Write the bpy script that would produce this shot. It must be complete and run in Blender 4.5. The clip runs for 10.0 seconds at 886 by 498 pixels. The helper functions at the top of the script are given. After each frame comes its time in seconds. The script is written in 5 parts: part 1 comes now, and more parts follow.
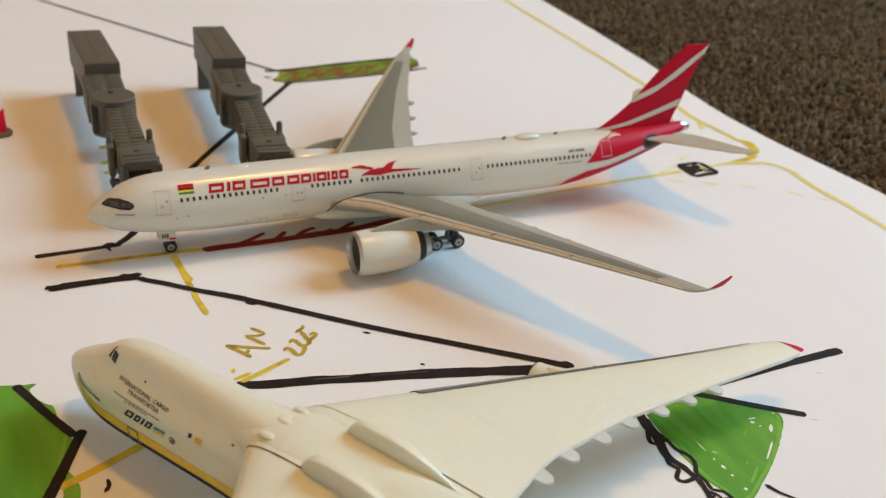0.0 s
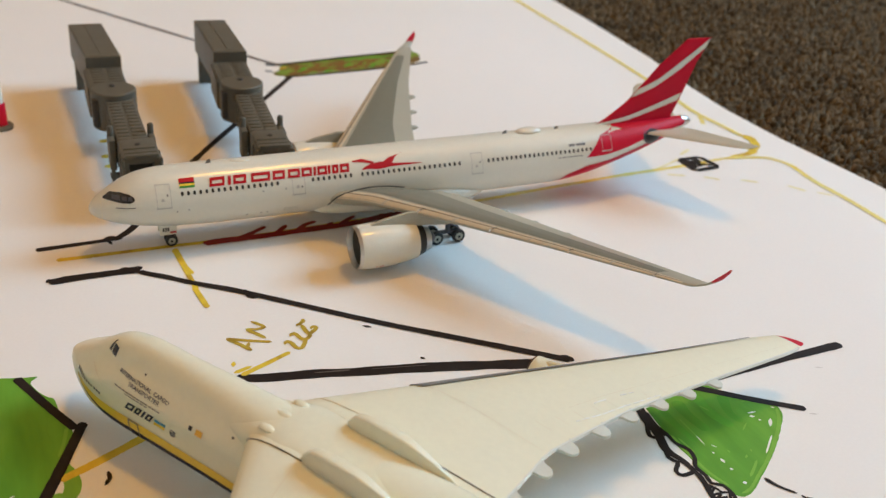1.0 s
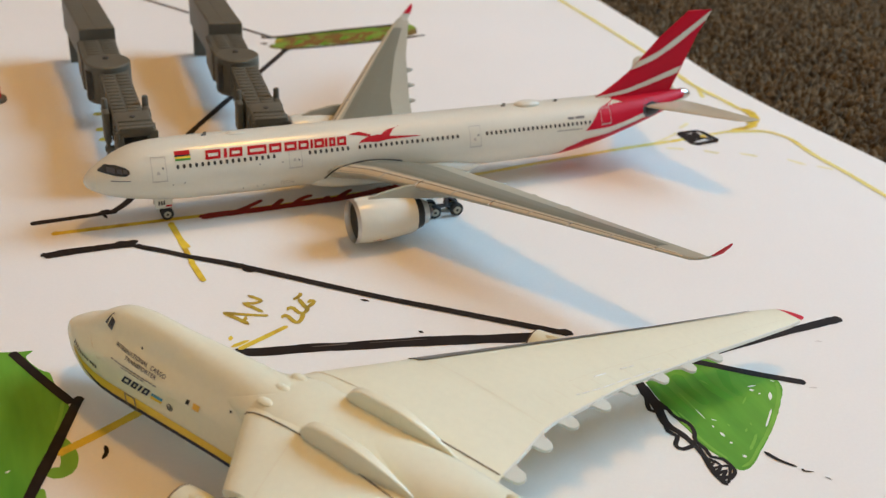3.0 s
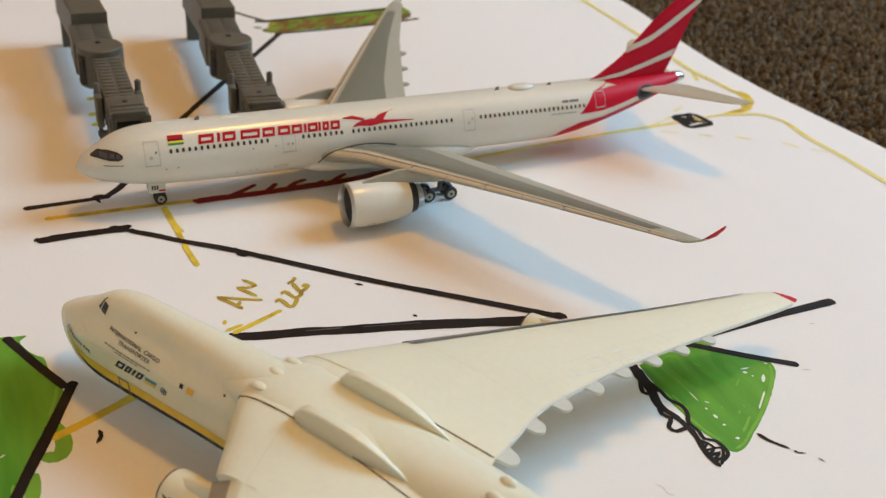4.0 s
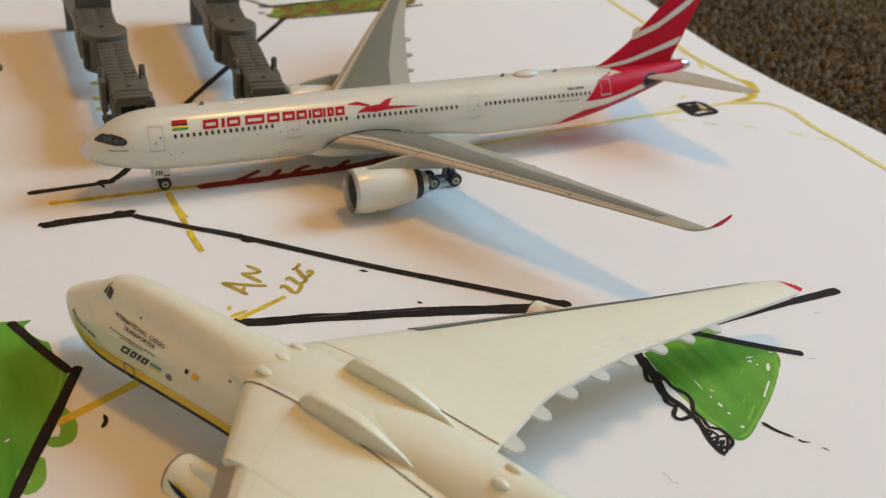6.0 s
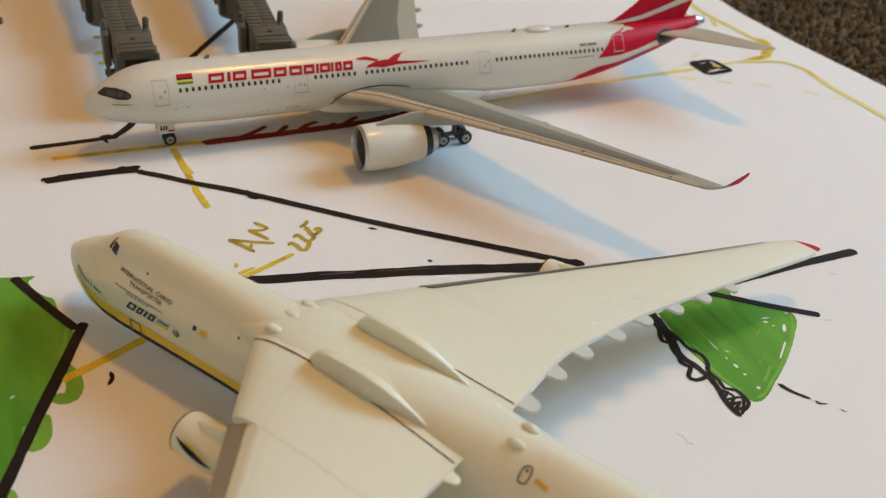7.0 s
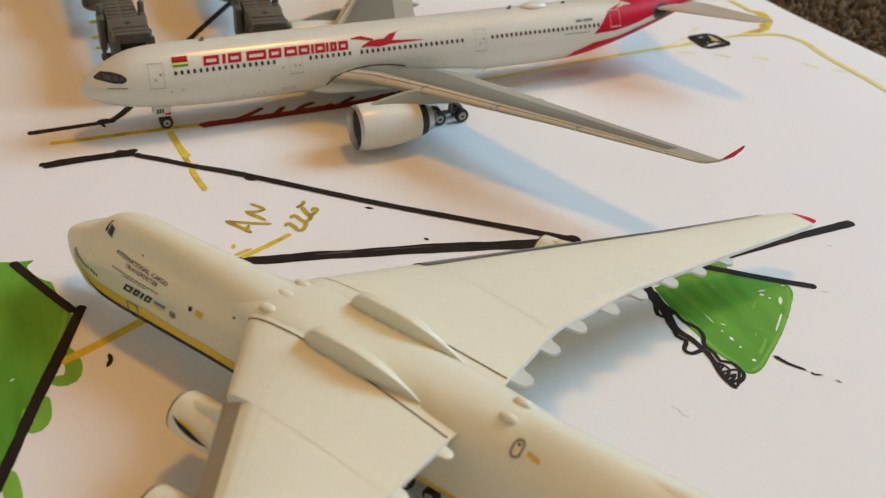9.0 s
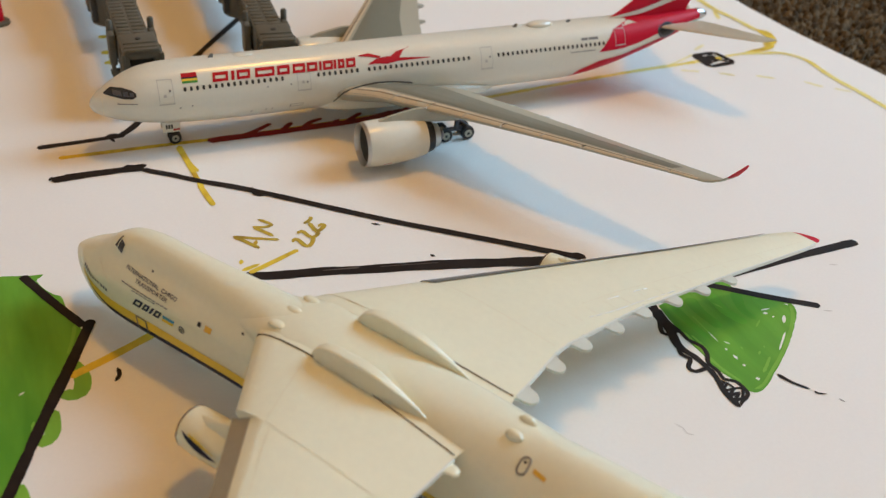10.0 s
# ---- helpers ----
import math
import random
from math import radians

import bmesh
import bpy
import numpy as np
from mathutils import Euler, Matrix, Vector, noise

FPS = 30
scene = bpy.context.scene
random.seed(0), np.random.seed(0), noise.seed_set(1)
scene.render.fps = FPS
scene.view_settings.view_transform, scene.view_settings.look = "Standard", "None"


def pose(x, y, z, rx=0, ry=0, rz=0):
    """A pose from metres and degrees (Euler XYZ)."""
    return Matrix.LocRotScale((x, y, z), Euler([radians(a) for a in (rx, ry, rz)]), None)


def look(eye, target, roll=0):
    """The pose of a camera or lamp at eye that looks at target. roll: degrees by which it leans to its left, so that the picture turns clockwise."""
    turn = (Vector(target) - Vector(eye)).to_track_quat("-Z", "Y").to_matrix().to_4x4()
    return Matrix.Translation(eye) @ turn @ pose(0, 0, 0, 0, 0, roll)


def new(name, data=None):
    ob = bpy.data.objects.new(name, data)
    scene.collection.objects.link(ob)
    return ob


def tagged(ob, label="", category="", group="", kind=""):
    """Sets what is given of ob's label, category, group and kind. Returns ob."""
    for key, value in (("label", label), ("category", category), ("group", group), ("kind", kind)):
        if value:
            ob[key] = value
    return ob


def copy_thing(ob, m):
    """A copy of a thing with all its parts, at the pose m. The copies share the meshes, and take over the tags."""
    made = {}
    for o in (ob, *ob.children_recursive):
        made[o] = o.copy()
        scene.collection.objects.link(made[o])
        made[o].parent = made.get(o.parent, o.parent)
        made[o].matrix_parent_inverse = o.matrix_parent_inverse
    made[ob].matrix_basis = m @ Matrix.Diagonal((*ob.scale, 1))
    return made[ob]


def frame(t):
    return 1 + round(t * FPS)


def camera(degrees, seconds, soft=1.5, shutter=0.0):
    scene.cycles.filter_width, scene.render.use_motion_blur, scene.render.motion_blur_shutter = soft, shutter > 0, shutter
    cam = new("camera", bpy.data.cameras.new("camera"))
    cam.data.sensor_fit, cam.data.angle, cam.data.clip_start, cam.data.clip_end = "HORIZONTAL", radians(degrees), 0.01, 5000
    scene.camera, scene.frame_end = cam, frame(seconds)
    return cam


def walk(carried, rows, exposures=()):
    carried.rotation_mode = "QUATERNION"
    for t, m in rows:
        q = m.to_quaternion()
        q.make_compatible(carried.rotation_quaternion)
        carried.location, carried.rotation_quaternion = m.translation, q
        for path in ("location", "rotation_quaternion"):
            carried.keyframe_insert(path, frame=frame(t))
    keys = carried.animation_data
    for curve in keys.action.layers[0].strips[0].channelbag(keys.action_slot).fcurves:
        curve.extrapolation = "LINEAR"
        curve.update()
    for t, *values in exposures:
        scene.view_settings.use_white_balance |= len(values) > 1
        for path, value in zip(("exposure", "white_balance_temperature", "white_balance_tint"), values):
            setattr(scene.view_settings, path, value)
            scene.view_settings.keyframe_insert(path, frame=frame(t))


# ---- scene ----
# Lengths below are in millimetres unless a name says otherwise.
MM = 0.001
cam = camera(47.3, 10.0, soft=1.3)
# seconds, eye x y z, yaw, pitch, roll in degrees
ROWS = [
    (0.0, -15.38, -207.79, 110.86, -25.863, -27.580, 4.470),
    (0.5, -15.18, -207.58, 110.24, -25.767, -27.758, 4.324),
    (1.0, -15.25, -208.12, 110.86, -25.795, -27.896, 4.520),
    (1.5, -16.99, -207.02, 110.97, -25.963, -28.099, 5.059),
    (2.0, -17.23, -206.49, 111.00, -26.027, -28.492, 5.055),
    (2.5, -16.04, -206.68, 109.92, -26.020, -28.823, 4.841),
    (4.0, -14.79, -207.16, 109.36, -26.518, -30.048, 4.690),
    (4.5, -15.36, -206.79, 109.20, -26.541, -30.185, 5.064),
    (5.0, -15.39, -206.92, 109.57, -26.561, -30.167, 5.102),
    (6.5, -15.46, -205.83, 107.76, -26.616, -31.662, 5.174),
    (7.0, -15.85, -203.74, 106.03, -26.665, -32.805, 5.419),
    (7.5, -15.59, -204.86, 106.97, -26.408, -33.251, 4.991),
    (8.0, -14.95, -204.97, 106.51, -26.298, -33.405, 4.685),
    (8.5, -14.49, -204.57, 105.81, -26.292, -33.764, 4.526),
    (9.0, -14.02, -205.40, 106.07, -26.187, -33.926, 4.239),
    (9.5, -13.45, -205.42, 106.02, -26.118, -33.891, 4.019),
    (10.0, -15.09, -205.77, 107.52, -25.979, -33.242, 4.504),
]


def eye_pose(x, y, z, yaw, pitch, roll):
    return pose(x * MM, y * MM, z * MM, 0, 0, yaw) @ pose(0, 0, 0, 90 + pitch, 0, 0) @ pose(0, 0, 0, 0, 0, roll)


EXPOSURES = [(0.0, -0.61), (2.5, -0.62), (5.0, -0.65), (6.5, -0.79), (8.0, -0.76), (10.0, -0.71)]
walk(cam, [(r[0], eye_pose(*r[1:])) for r in ROWS], EXPOSURES)
cam.data.dof.use_dof = True
cam.data.dof.focus_distance = 0.186
cam.data.dof.aperture_fstop = 34.0

# ---- light ----
world = bpy.data.worlds.new("sky")
scene.world = world
world.use_nodes = True
sky = world.node_tree.nodes.new("ShaderNodeTexSky")
sky.sky_type, sky.sun_disc, sky.sun_elevation, sky.sun_rotation = "NISHITA", False, radians(40), radians(150)
world.node_tree.links.new(sky.outputs[0], world.node_tree.nodes["Background"].inputs[0])
world.node_tree.nodes["Background"].inputs[1].default_value = 0.08

# Unseen walls; west and south stand close to bounce fill light onto the models.
ROOM_X0, ROOM_X1, ROOM_Y0, ROOM_Y1, ROOM_H = -0.95, 1.05, -1.05, 2.3, 2.4
WIN_Y0, WIN_Y1, WIN_Z0, WIN_Z1 = -0.36, 0.30, 0.46, 1.06


def lamp(name, kind, watts, colour, matrix, size, size_y=None):
    data = bpy.data.lights.new(name, "AREA")
    data.energy, data.color, data.shape, data.size = watts, colour, kind, size
    if size_y:
        data.size_y = size_y
    ob = new(name, data)
    ob.matrix_world = matrix
    return ob


DAY = lamp("window_daylight", "RECTANGLE", 23.5, (0.398, 0.698, 0.975),
           look((ROOM_X1 + 0.02, (WIN_Y0 + WIN_Y1) / 2, (WIN_Z0 + WIN_Z1) / 2), (0.05, -0.05, 0.0)), WIN_Y1 - WIN_Y0, WIN_Z1 - WIN_Z0)
WARM = lamp("ceiling_bulb", "DISK", 25.4, (1.0, 0.475, 0.055), look((0.56, 0.05, ROOM_H - 0.06), (0.56, 0.05, 0.0)), 0.32)

# ---- materials ----


def material(name, colour, rough=0.5, metal=0.0, coat=0.0, vary=0.08, grain=900.0, bump=0.0, stain=40.0, second=None, random_tint=0.0, island=0.0, stretch=None):
    """A principled material whose colour varies at two scales (stain, grain per metre)."""
    m = bpy.data.materials.new(name)
    m.use_nodes = True
    nt = m.node_tree
    n, ln = nt.nodes, nt.links
    b = n["Principled BSDF"]
    tc = n.new("ShaderNodeTexCoord")
    fine, broad = n.new("ShaderNodeTexNoise"), n.new("ShaderNodeTexNoise")
    where = tc.outputs["Object"]
    if stretch:
        mp = n.new("ShaderNodeMapping")
        mp.inputs["Scale"].default_value = stretch
        ln.new(where, mp.inputs["Vector"])
        where = mp.outputs["Vector"]
    for tex, scale, detail in ((fine, grain, 4.0), (broad, stain, 3.0)):
        tex.inputs["Scale"].default_value, tex.inputs["Detail"].default_value = scale, detail
        ln.new(where, tex.inputs["Vector"])
    ramp = n.new("ShaderNodeMapRange")
    ramp.inputs["From Min"].default_value, ramp.inputs["From Max"].default_value = 0.3, 0.7
    ramp.inputs["To Min"].default_value, ramp.inputs["To Max"].default_value = 1 - vary, 1 + vary
    add = n.new("ShaderNodeMath")
    add.operation = "MULTIPLY_ADD"
    add.inputs[1].default_value = 0.5
    half = n.new("ShaderNodeMath")
    half.operation = "MULTIPLY"
    half.inputs[1].default_value = 0.5
    ln.new(broad.outputs["Fac"], half.inputs[0])
    ln.new(fine.outputs["Fac"], add.inputs[0])
    ln.new(half.outputs[0], add.inputs[2])
    ln.new(add.outputs[0], ramp.inputs["Value"])
    hsv = n.new("ShaderNodeHueSaturation")
    hsv.inputs["Color"].default_value = (*colour, 1)
    value = ramp.outputs["Result"]
    if random_tint or island:
        src = n.new("ShaderNodeObjectInfo").outputs["Random"] if random_tint else n.new("ShaderNodeNewGeometry").outputs["Random Per Island"]
        spread = random_tint or island
        rr = n.new("ShaderNodeMapRange")
        rr.inputs["To Min"].default_value, rr.inputs["To Max"].default_value = 1 - spread, 1 + spread
        ln.new(src, rr.inputs["Value"])
        mul = n.new("ShaderNodeMath")
        mul.operation = "MULTIPLY"
        ln.new(value, mul.inputs[0])
        ln.new(rr.outputs["Result"], mul.inputs[1])
        value = mul.outputs[0]
    ln.new(value, hsv.inputs["Value"])
    out = hsv.outputs["Color"]
    if second:
        mix = n.new("ShaderNodeMix")
        mix.data_type = "RGBA"
        edge = n.new("ShaderNodeMapRange")
        edge.inputs["From Min"].default_value, edge.inputs["From Max"].default_value = second[1], second[2]
        ln.new(broad.outputs["Fac"] if len(second) < 4 else fine.outputs["Fac"], edge.inputs["Value"])
        ln.new(edge.outputs["Result"], mix.inputs["Factor"])
        ln.new(out, mix.inputs["A"])
        mix.inputs["B"].default_value = (*second[0], 1)
        out = mix.outputs["Result"]
    ln.new(out, b.inputs["Base Color"])
    rv = n.new("ShaderNodeMapRange")
    rv.inputs["To Min"].default_value, rv.inputs["To Max"].default_value = max(0.02, rough * 0.8), min(1, rough * 1.2)
    ln.new(broad.outputs["Fac"], rv.inputs["Value"])
    ln.new(rv.outputs["Result"], b.inputs["Roughness"])
    b.inputs["Metallic"].default_value = metal
    b.inputs["Coat Weight"].default_value = coat
    b.inputs["Coat Roughness"].default_value = 0.12
    if bump:
        bp = n.new("ShaderNodeBump")
        bp.inputs["Strength"].default_value, bp.inputs["Distance"].default_value = bump, 0.0002
        ln.new(fine.outputs["Fac"], bp.inputs["Height"])
        ln.new(bp.outputs["Normal"], b.inputs["Normal"])
    return m


PAPER = material("paper", (0.84, 0.83, 0.80), 0.75, vary=0.02, grain=1500, bump=0.08, stain=14)
CARPET = material("carpet_pile", (0.112, 0.083, 0.047), 0.95, vary=0.5, grain=500, stain=130, island=0.5)
CARPET_BASE = material("carpet_backing", (0.06, 0.045, 0.03), 1.0, vary=0.3, grain=300, bump=0.5)
WHITE = material("white_enamel", (0.725, 0.72, 0.62), 0.36, coat=0.5, vary=0.025, stain=60)
CREAM = material("cream_enamel", (0.825, 0.825, 0.645), 0.40, coat=0.4, vary=0.03, stain=60, bump=0.03)
GREY_WING = material("grey_enamel", (0.185, 0.19, 0.148), 0.38, coat=0.2, vary=0.05)
PALE_WING = material("pale_grey_enamel", (0.40, 0.39, 0.31), 0.35, coat=0.2, vary=0.04)
BEIGE = material("beige_enamel", (0.66, 0.58, 0.43), 0.35, coat=0.2, vary=0.05)
RED = material("red_enamel", (0.56, 0.006, 0.03), 0.45, coat=0.0, vary=0.06)
RED_PRINT = material("red_print", (0.47, 0.008, 0.016), 0.55, vary=0.04)
BLUE_PRINT = material("dark_blue_print", (0.01, 0.02, 0.07), 0.4, vary=0.05)
NAVY = material("navy_enamel", (0.012, 0.014, 0.045), 0.45, coat=0.0, vary=0.08)
YELLOW = material("yellow_enamel", (0.80, 0.58, 0.05), 0.35, coat=0.3, vary=0.06)
SKY_BLUE = material("light_blue_print", (0.05, 0.32, 0.55), 0.4, vary=0.05)
ORANGE = material("orange_print", (0.78, 0.47, 0.05), 0.4, vary=0.05)
GREEN_PRINT = material("green_print", (0.05, 0.28, 0.05), 0.4, vary=0.05)
LINE = material("grey_print", (0.20, 0.20, 0.19), 0.45, vary=0.05)
PALE_LINE = material("pale_grey_print", (0.50, 0.49, 0.44), 0.45, vary=0.04)
TAIL_BEIGE = material("beige_grey_enamel", (0.52, 0.475, 0.36), 0.36, coat=0.2, vary=0.05)
SLAT_BROWN = material("brown_line", (0.31, 0.23, 0.14), 0.5, vary=0.1)
GLINT = material("glint_white_edge", (0.78, 0.82, 0.76), 0.2, coat=0.6, vary=0.02)
HINGE_GLINT = material("white_hinge_glint", (0.93, 0.94, 0.90), 0.25, coat=0.5, vary=0.02)
FLAP_SHADE = material("shaded_flap_enamel", (0.60, 0.63, 0.565), 0.5, vary=0.04)
JOINT = material("joint_line", (0.11, 0.085, 0.05), 0.6, vary=0.1)
PANEL_LINE = material("panel_seam", (0.76, 0.72, 0.55), 0.5, vary=0.08)
WINDOW = material("window_print", (0.035, 0.035, 0.03), 0.3, vary=0.1, random_tint=0.25)
COCKPIT = material("cockpit_print", (0.012, 0.012, 0.012), 0.15, coat=0.5, vary=0.1)
BLACK = material("black_enamel", (0.015, 0.015, 0.016), 0.4, vary=0.15)
RUBBER = material("rubber", (0.018, 0.018, 0.019), 0.6, vary=0.15)
METAL = material("bare_metal", (0.62, 0.61, 0.58), 0.28, metal=0.9, vary=0.06)
CHROME = material("polished_metal", (0.80, 0.80, 0.80), 0.12, metal=1.0, vary=0.03)
EDGE_GREY = material("grey_beige_edge", (0.36, 0.33, 0.25), 0.45, coat=0.2, vary=0.06)
RIM_BROWN = material("brown_rim", (0.09, 0.055, 0.032), 0.5, vary=0.1)
INK_SHEEN = material("black_marker_sheen", (0.10, 0.078, 0.068), 0.5, vary=0.2)
FAN_GREY = material("fan_grey", (0.17, 0.16, 0.145), 0.45, metal=0.3, vary=0.15)
DARK_METAL = material("dark_metal", (0.10, 0.10, 0.11), 0.4, metal=0.6, vary=0.15)
PLASTIC = material("grey_plastic", (0.108, 0.102, 0.077), 0.5, vary=0.10, grain=700, bump=0.12, stain=90)
PLASTIC_DARK = material("dark_grey_plastic", (0.05, 0.047, 0.042), 0.6, vary=0.12, bump=0.1)
INK_BLACK = material("black_marker", (0.019, 0.0135, 0.012), 0.6, vary=0.35, grain=500, stain=160, second=((0.026, 0.02, 0.018), 0.58, 0.72))
INK_YELLOW = material("yellow_marker", (0.74, 0.55, 0.04), 0.6, vary=0.12, grain=600, stain=220, second=((0.52, 0.34, 0.02), 0.5, 0.66))
INK_PALE = material("pale_yellow_marker", (0.80, 0.70, 0.23), 0.6, vary=0.12, grain=600, stain=220, second=((0.78, 0.63, 0.10), 0.5, 0.66))
INK_OCHRE = material("ochre_marker", (0.50, 0.36, 0.035), 0.55, vary=0.15, grain=600, stain=300, second=((0.32, 0.22, 0.02), 0.5, 0.62))
INK_RED = material("red_marker", (0.26, 0.013, 0.014), 0.5, vary=0.25, grain=500, stain=260, second=((0.20, 0.02, 0.01), 0.5, 0.64))
INK_GREEN = material("green_marker", (0.158, 0.40, 0.042), 0.5, vary=0.22, grain=420, stain=130, second=((0.082, 0.275, 0.024), 0.40, 0.68), stretch=(1.0, 0.22, 1.0))
INK_GREEN_DARK = material("dark_green_marker", (0.112, 0.36, 0.031), 0.5, vary=0.2, grain=420, stain=130, stretch=(1.0, 0.22, 1.0))
INK_GREEN_PALE = material("pale_green_marker", (0.20, 0.44, 0.055), 0.5, vary=0.16, grain=420, stain=130, stretch=(1.0, 0.22, 1.0))
INK_FAINT = material("faint_yellow_marker", (0.80, 0.75, 0.42), 0.6, vary=0.12, grain=600, stain=220)
INK_STRIP = material("olive_mixed_marker", (0.20, 0.33, 0.035), 0.5, vary=0.2, grain=300, stain=150, second=((0.17, 0.10, 0.02), 0.47, 0.56))
INK_PENCIL = material("thin_grey_marker", (0.11, 0.10, 0.095), 0.6, vary=0.2)
INK_BROWN = material("brown_mixed_marker", (0.21, 0.085, 0.018), 0.5, vary=0.3, grain=300, stain=200)
SCUFF = material("faint_pencil", (0.66, 0.64, 0.61), 0.7, vary=0.1)
for matte in (INK_BLACK, INK_GREEN, INK_GREEN_DARK, INK_GREEN_PALE, INK_RED, CARPET, CARPET_BASE, NAVY, RED, RED_PRINT):
    matte.node_tree.nodes["Principled BSDF"].inputs["Specular IOR Level"].default_value = 0.18
WALL = material("wall_paint", (0.78, 0.77, 0.74), 0.8, vary=0.03, grain=80, stain=2.0)
CEILING = material("ceiling_paint", (0.70, 0.69, 0.67), 0.85, vary=0.02, grain=80, stain=2.0)
FRAME = material("window_frame_paint", (0.78, 0.77, 0.74), 0.4, vary=0.03, grain=60, stain=4.0)

GLASS = bpy.data.materials.new("window_glass")
GLASS.use_nodes = True
GLASS.node_tree.nodes["Principled BSDF"].inputs["Transmission Weight"].default_value = 1.0
GLASS.node_tree.nodes["Principled BSDF"].inputs["Roughness"].default_value = 0.02
LAMP_GLASS = bpy.data.materials.new("lamp_diffuser")
LAMP_GLASS.use_nodes = True
LAMP_GLASS.node_tree.nodes["Principled BSDF"].inputs["Base Color"].default_value = (0.85, 0.80, 0.70, 1)

# ---- mesh helpers ----


def mesh_object(name, bm, mat, parent=None, label="", smooth=35.0, unit=MM):
    if unit != 1:
        bmesh.ops.scale(bm, vec=(unit, unit, unit), verts=bm.verts)
    bmesh.ops.recalc_face_normals(bm, faces=bm.faces)
    me = bpy.data.meshes.new(name)
    bm.to_mesh(me)
    bm.free()
    me.materials.append(mat)
    if smooth:
        me.polygons.foreach_set("use_smooth", [True] * len(me.polygons))
        me.set_sharp_from_angle(angle=radians(smooth))
    ob = new(name, me)
    if parent is not None:
        ob.parent = parent
    if label:
        ob["label"] = label
    return ob


def part(name, bm, mat, parent, label="", smooth=35.0):
    return mesh_object(name, bm, mat, parent, label, smooth)


def thing(name, x=0, y=0, z=0, turn=0, label="", category="", group=""):
    ob = new(name)
    ob.empty_display_size = 0.01
    ob.matrix_world = pose(x * MM, y * MM, z * MM, 0, 0, turn)
    return tagged(ob, label, category, group)


def loft(rings, cap=True, closed=True):
    """A skin over rings of points, each with the same count."""
    bm = bmesh.new()
    rows = [[bm.verts.new(p) for p in ring] for ring in rings]
    n = len(rows[0])
    for a, b in zip(rows, rows[1:]):
        for i in range(n if closed else n - 1):
            bm.faces.new((a[i], a[(i + 1) % n], b[(i + 1) % n], b[i]))
    if cap and closed:
        bm.faces.new(rows[0][::-1])
        bm.faces.new(rows[-1])
    return bm


def box(x0, x1, y0, y1, z0, z1, bevel=0.3, seg=2):
    bm = bmesh.new()
    bmesh.ops.create_cube(bm, size=1.0, matrix=Matrix.Translation(((x0 + x1) / 2, (y0 + y1) / 2, (z0 + z1) / 2)) @ Matrix.Diagonal((x1 - x0, y1 - y0, z1 - z0, 1)))
    if bevel:
        bmesh.ops.bevel(bm, geom=bm.edges[:], offset=bevel, segments=seg, affect="EDGES", profile=0.5)
    return bm


def turned(profile, centre, axis="x", n=28, squash=1.0, cap=True):
    """A solid of revolution: (along, radius) about an axis through centre."""
    cx, cy, cz = centre
    rings = []
    for s, r in profile:
        ring = []
        for i in range(n):
            a = 2 * math.pi * i / n
            c, d = r * math.cos(a), r * math.sin(a) * squash
            ring.append((cx + s, cy + c, cz + d) if axis == "x" else (cx + c, cy + s, cz + d) if axis == "y" else (cx + c, cy + d, cz + s))
        rings.append(ring)
    return loft(rings, cap)


def blob(centre, radii, n=14, lean=0.0):
    bm = bmesh.new()
    bmesh.ops.create_uvsphere(bm, u_segments=n, v_segments=max(6, n // 2), radius=1.0)
    bmesh.ops.transform(bm, matrix=Matrix.Translation(centre) @ Matrix.Rotation(lean, 4, "Z") @ Matrix.Diagonal((*radii, 1)), verts=bm.verts)
    return bm


def joined(*bms):
    out = bmesh.new()
    for bm in bms:
        index = {v: out.verts.new(v.co) for v in bm.verts}
        for f in bm.faces:
            out.faces.new([index[v] for v in f.verts])
        bm.free()
    return out


def smooth_curve(pts, step=1.0):
    """Catmull-Rom through the points."""
    pts = [Vector(p) for p in pts]
    if len(pts) < 3:
        a, b = pts
        k = max(2, int((b - a).length / step))
        return [a.lerp(b, i / k) for i in range(k + 1)]
    out = []
    for i in range(len(pts) - 1):
        p0, p1, p2 = pts[max(0, i - 1)], pts[i], pts[i + 1]
        p3 = pts[min(len(pts) - 1, i + 2)]
        k = max(2, int((p2 - p1).length / step))
        for j in range(k):
            t = j / k
            out.append(0.5 * (2 * p1 + (p2 - p0) * t + (2 * p0 - 5 * p1 + 4 * p2 - p3) * t * t + (3 * p1 - p0 - 3 * p2 + p3) * t ** 3))
    return out + [pts[-1]]


def tube(pts, r, n=8, step=1.0):
    path = smooth_curve(pts, step)
    rings = []
    for i, p in enumerate(path):
        d = (path[min(i + 1, len(path) - 1)] - path[max(i - 1, 0)]).normalized()
        side = d.cross(Vector((0, 0, 1)) if abs(d.z) < 0.9 else Vector((1, 0, 0))).normalized()
        up = side.cross(d)
        rings.append([p + r * (math.cos(2 * math.pi * k / n) * side + math.sin(2 * math.pi * k / n) * up) for k in range(n)])
    return loft(rings)


AIRFOIL = [(0, 0), (0.012, 0.16), (0.05, 0.32), (0.12, 0.44), (0.25, 0.52), (0.42, 0.5), (0.62, 0.37), (0.82, 0.19), (1.0, 0.02),
           (1.0, -0.02), (0.82, -0.12), (0.62, -0.25), (0.42, -0.38), (0.25, -0.44), (0.12, -0.38), (0.05, -0.26), (0.012, -0.13)]


def wing(sections):
    """sections: leading edge x, y, z, chord, thickness, droop of the trailing edge."""
    return loft([[(x + c * a, y, z + t * b - d * a) for a, b in AIRFOIL] for x, y, z, c, t, d in sections])


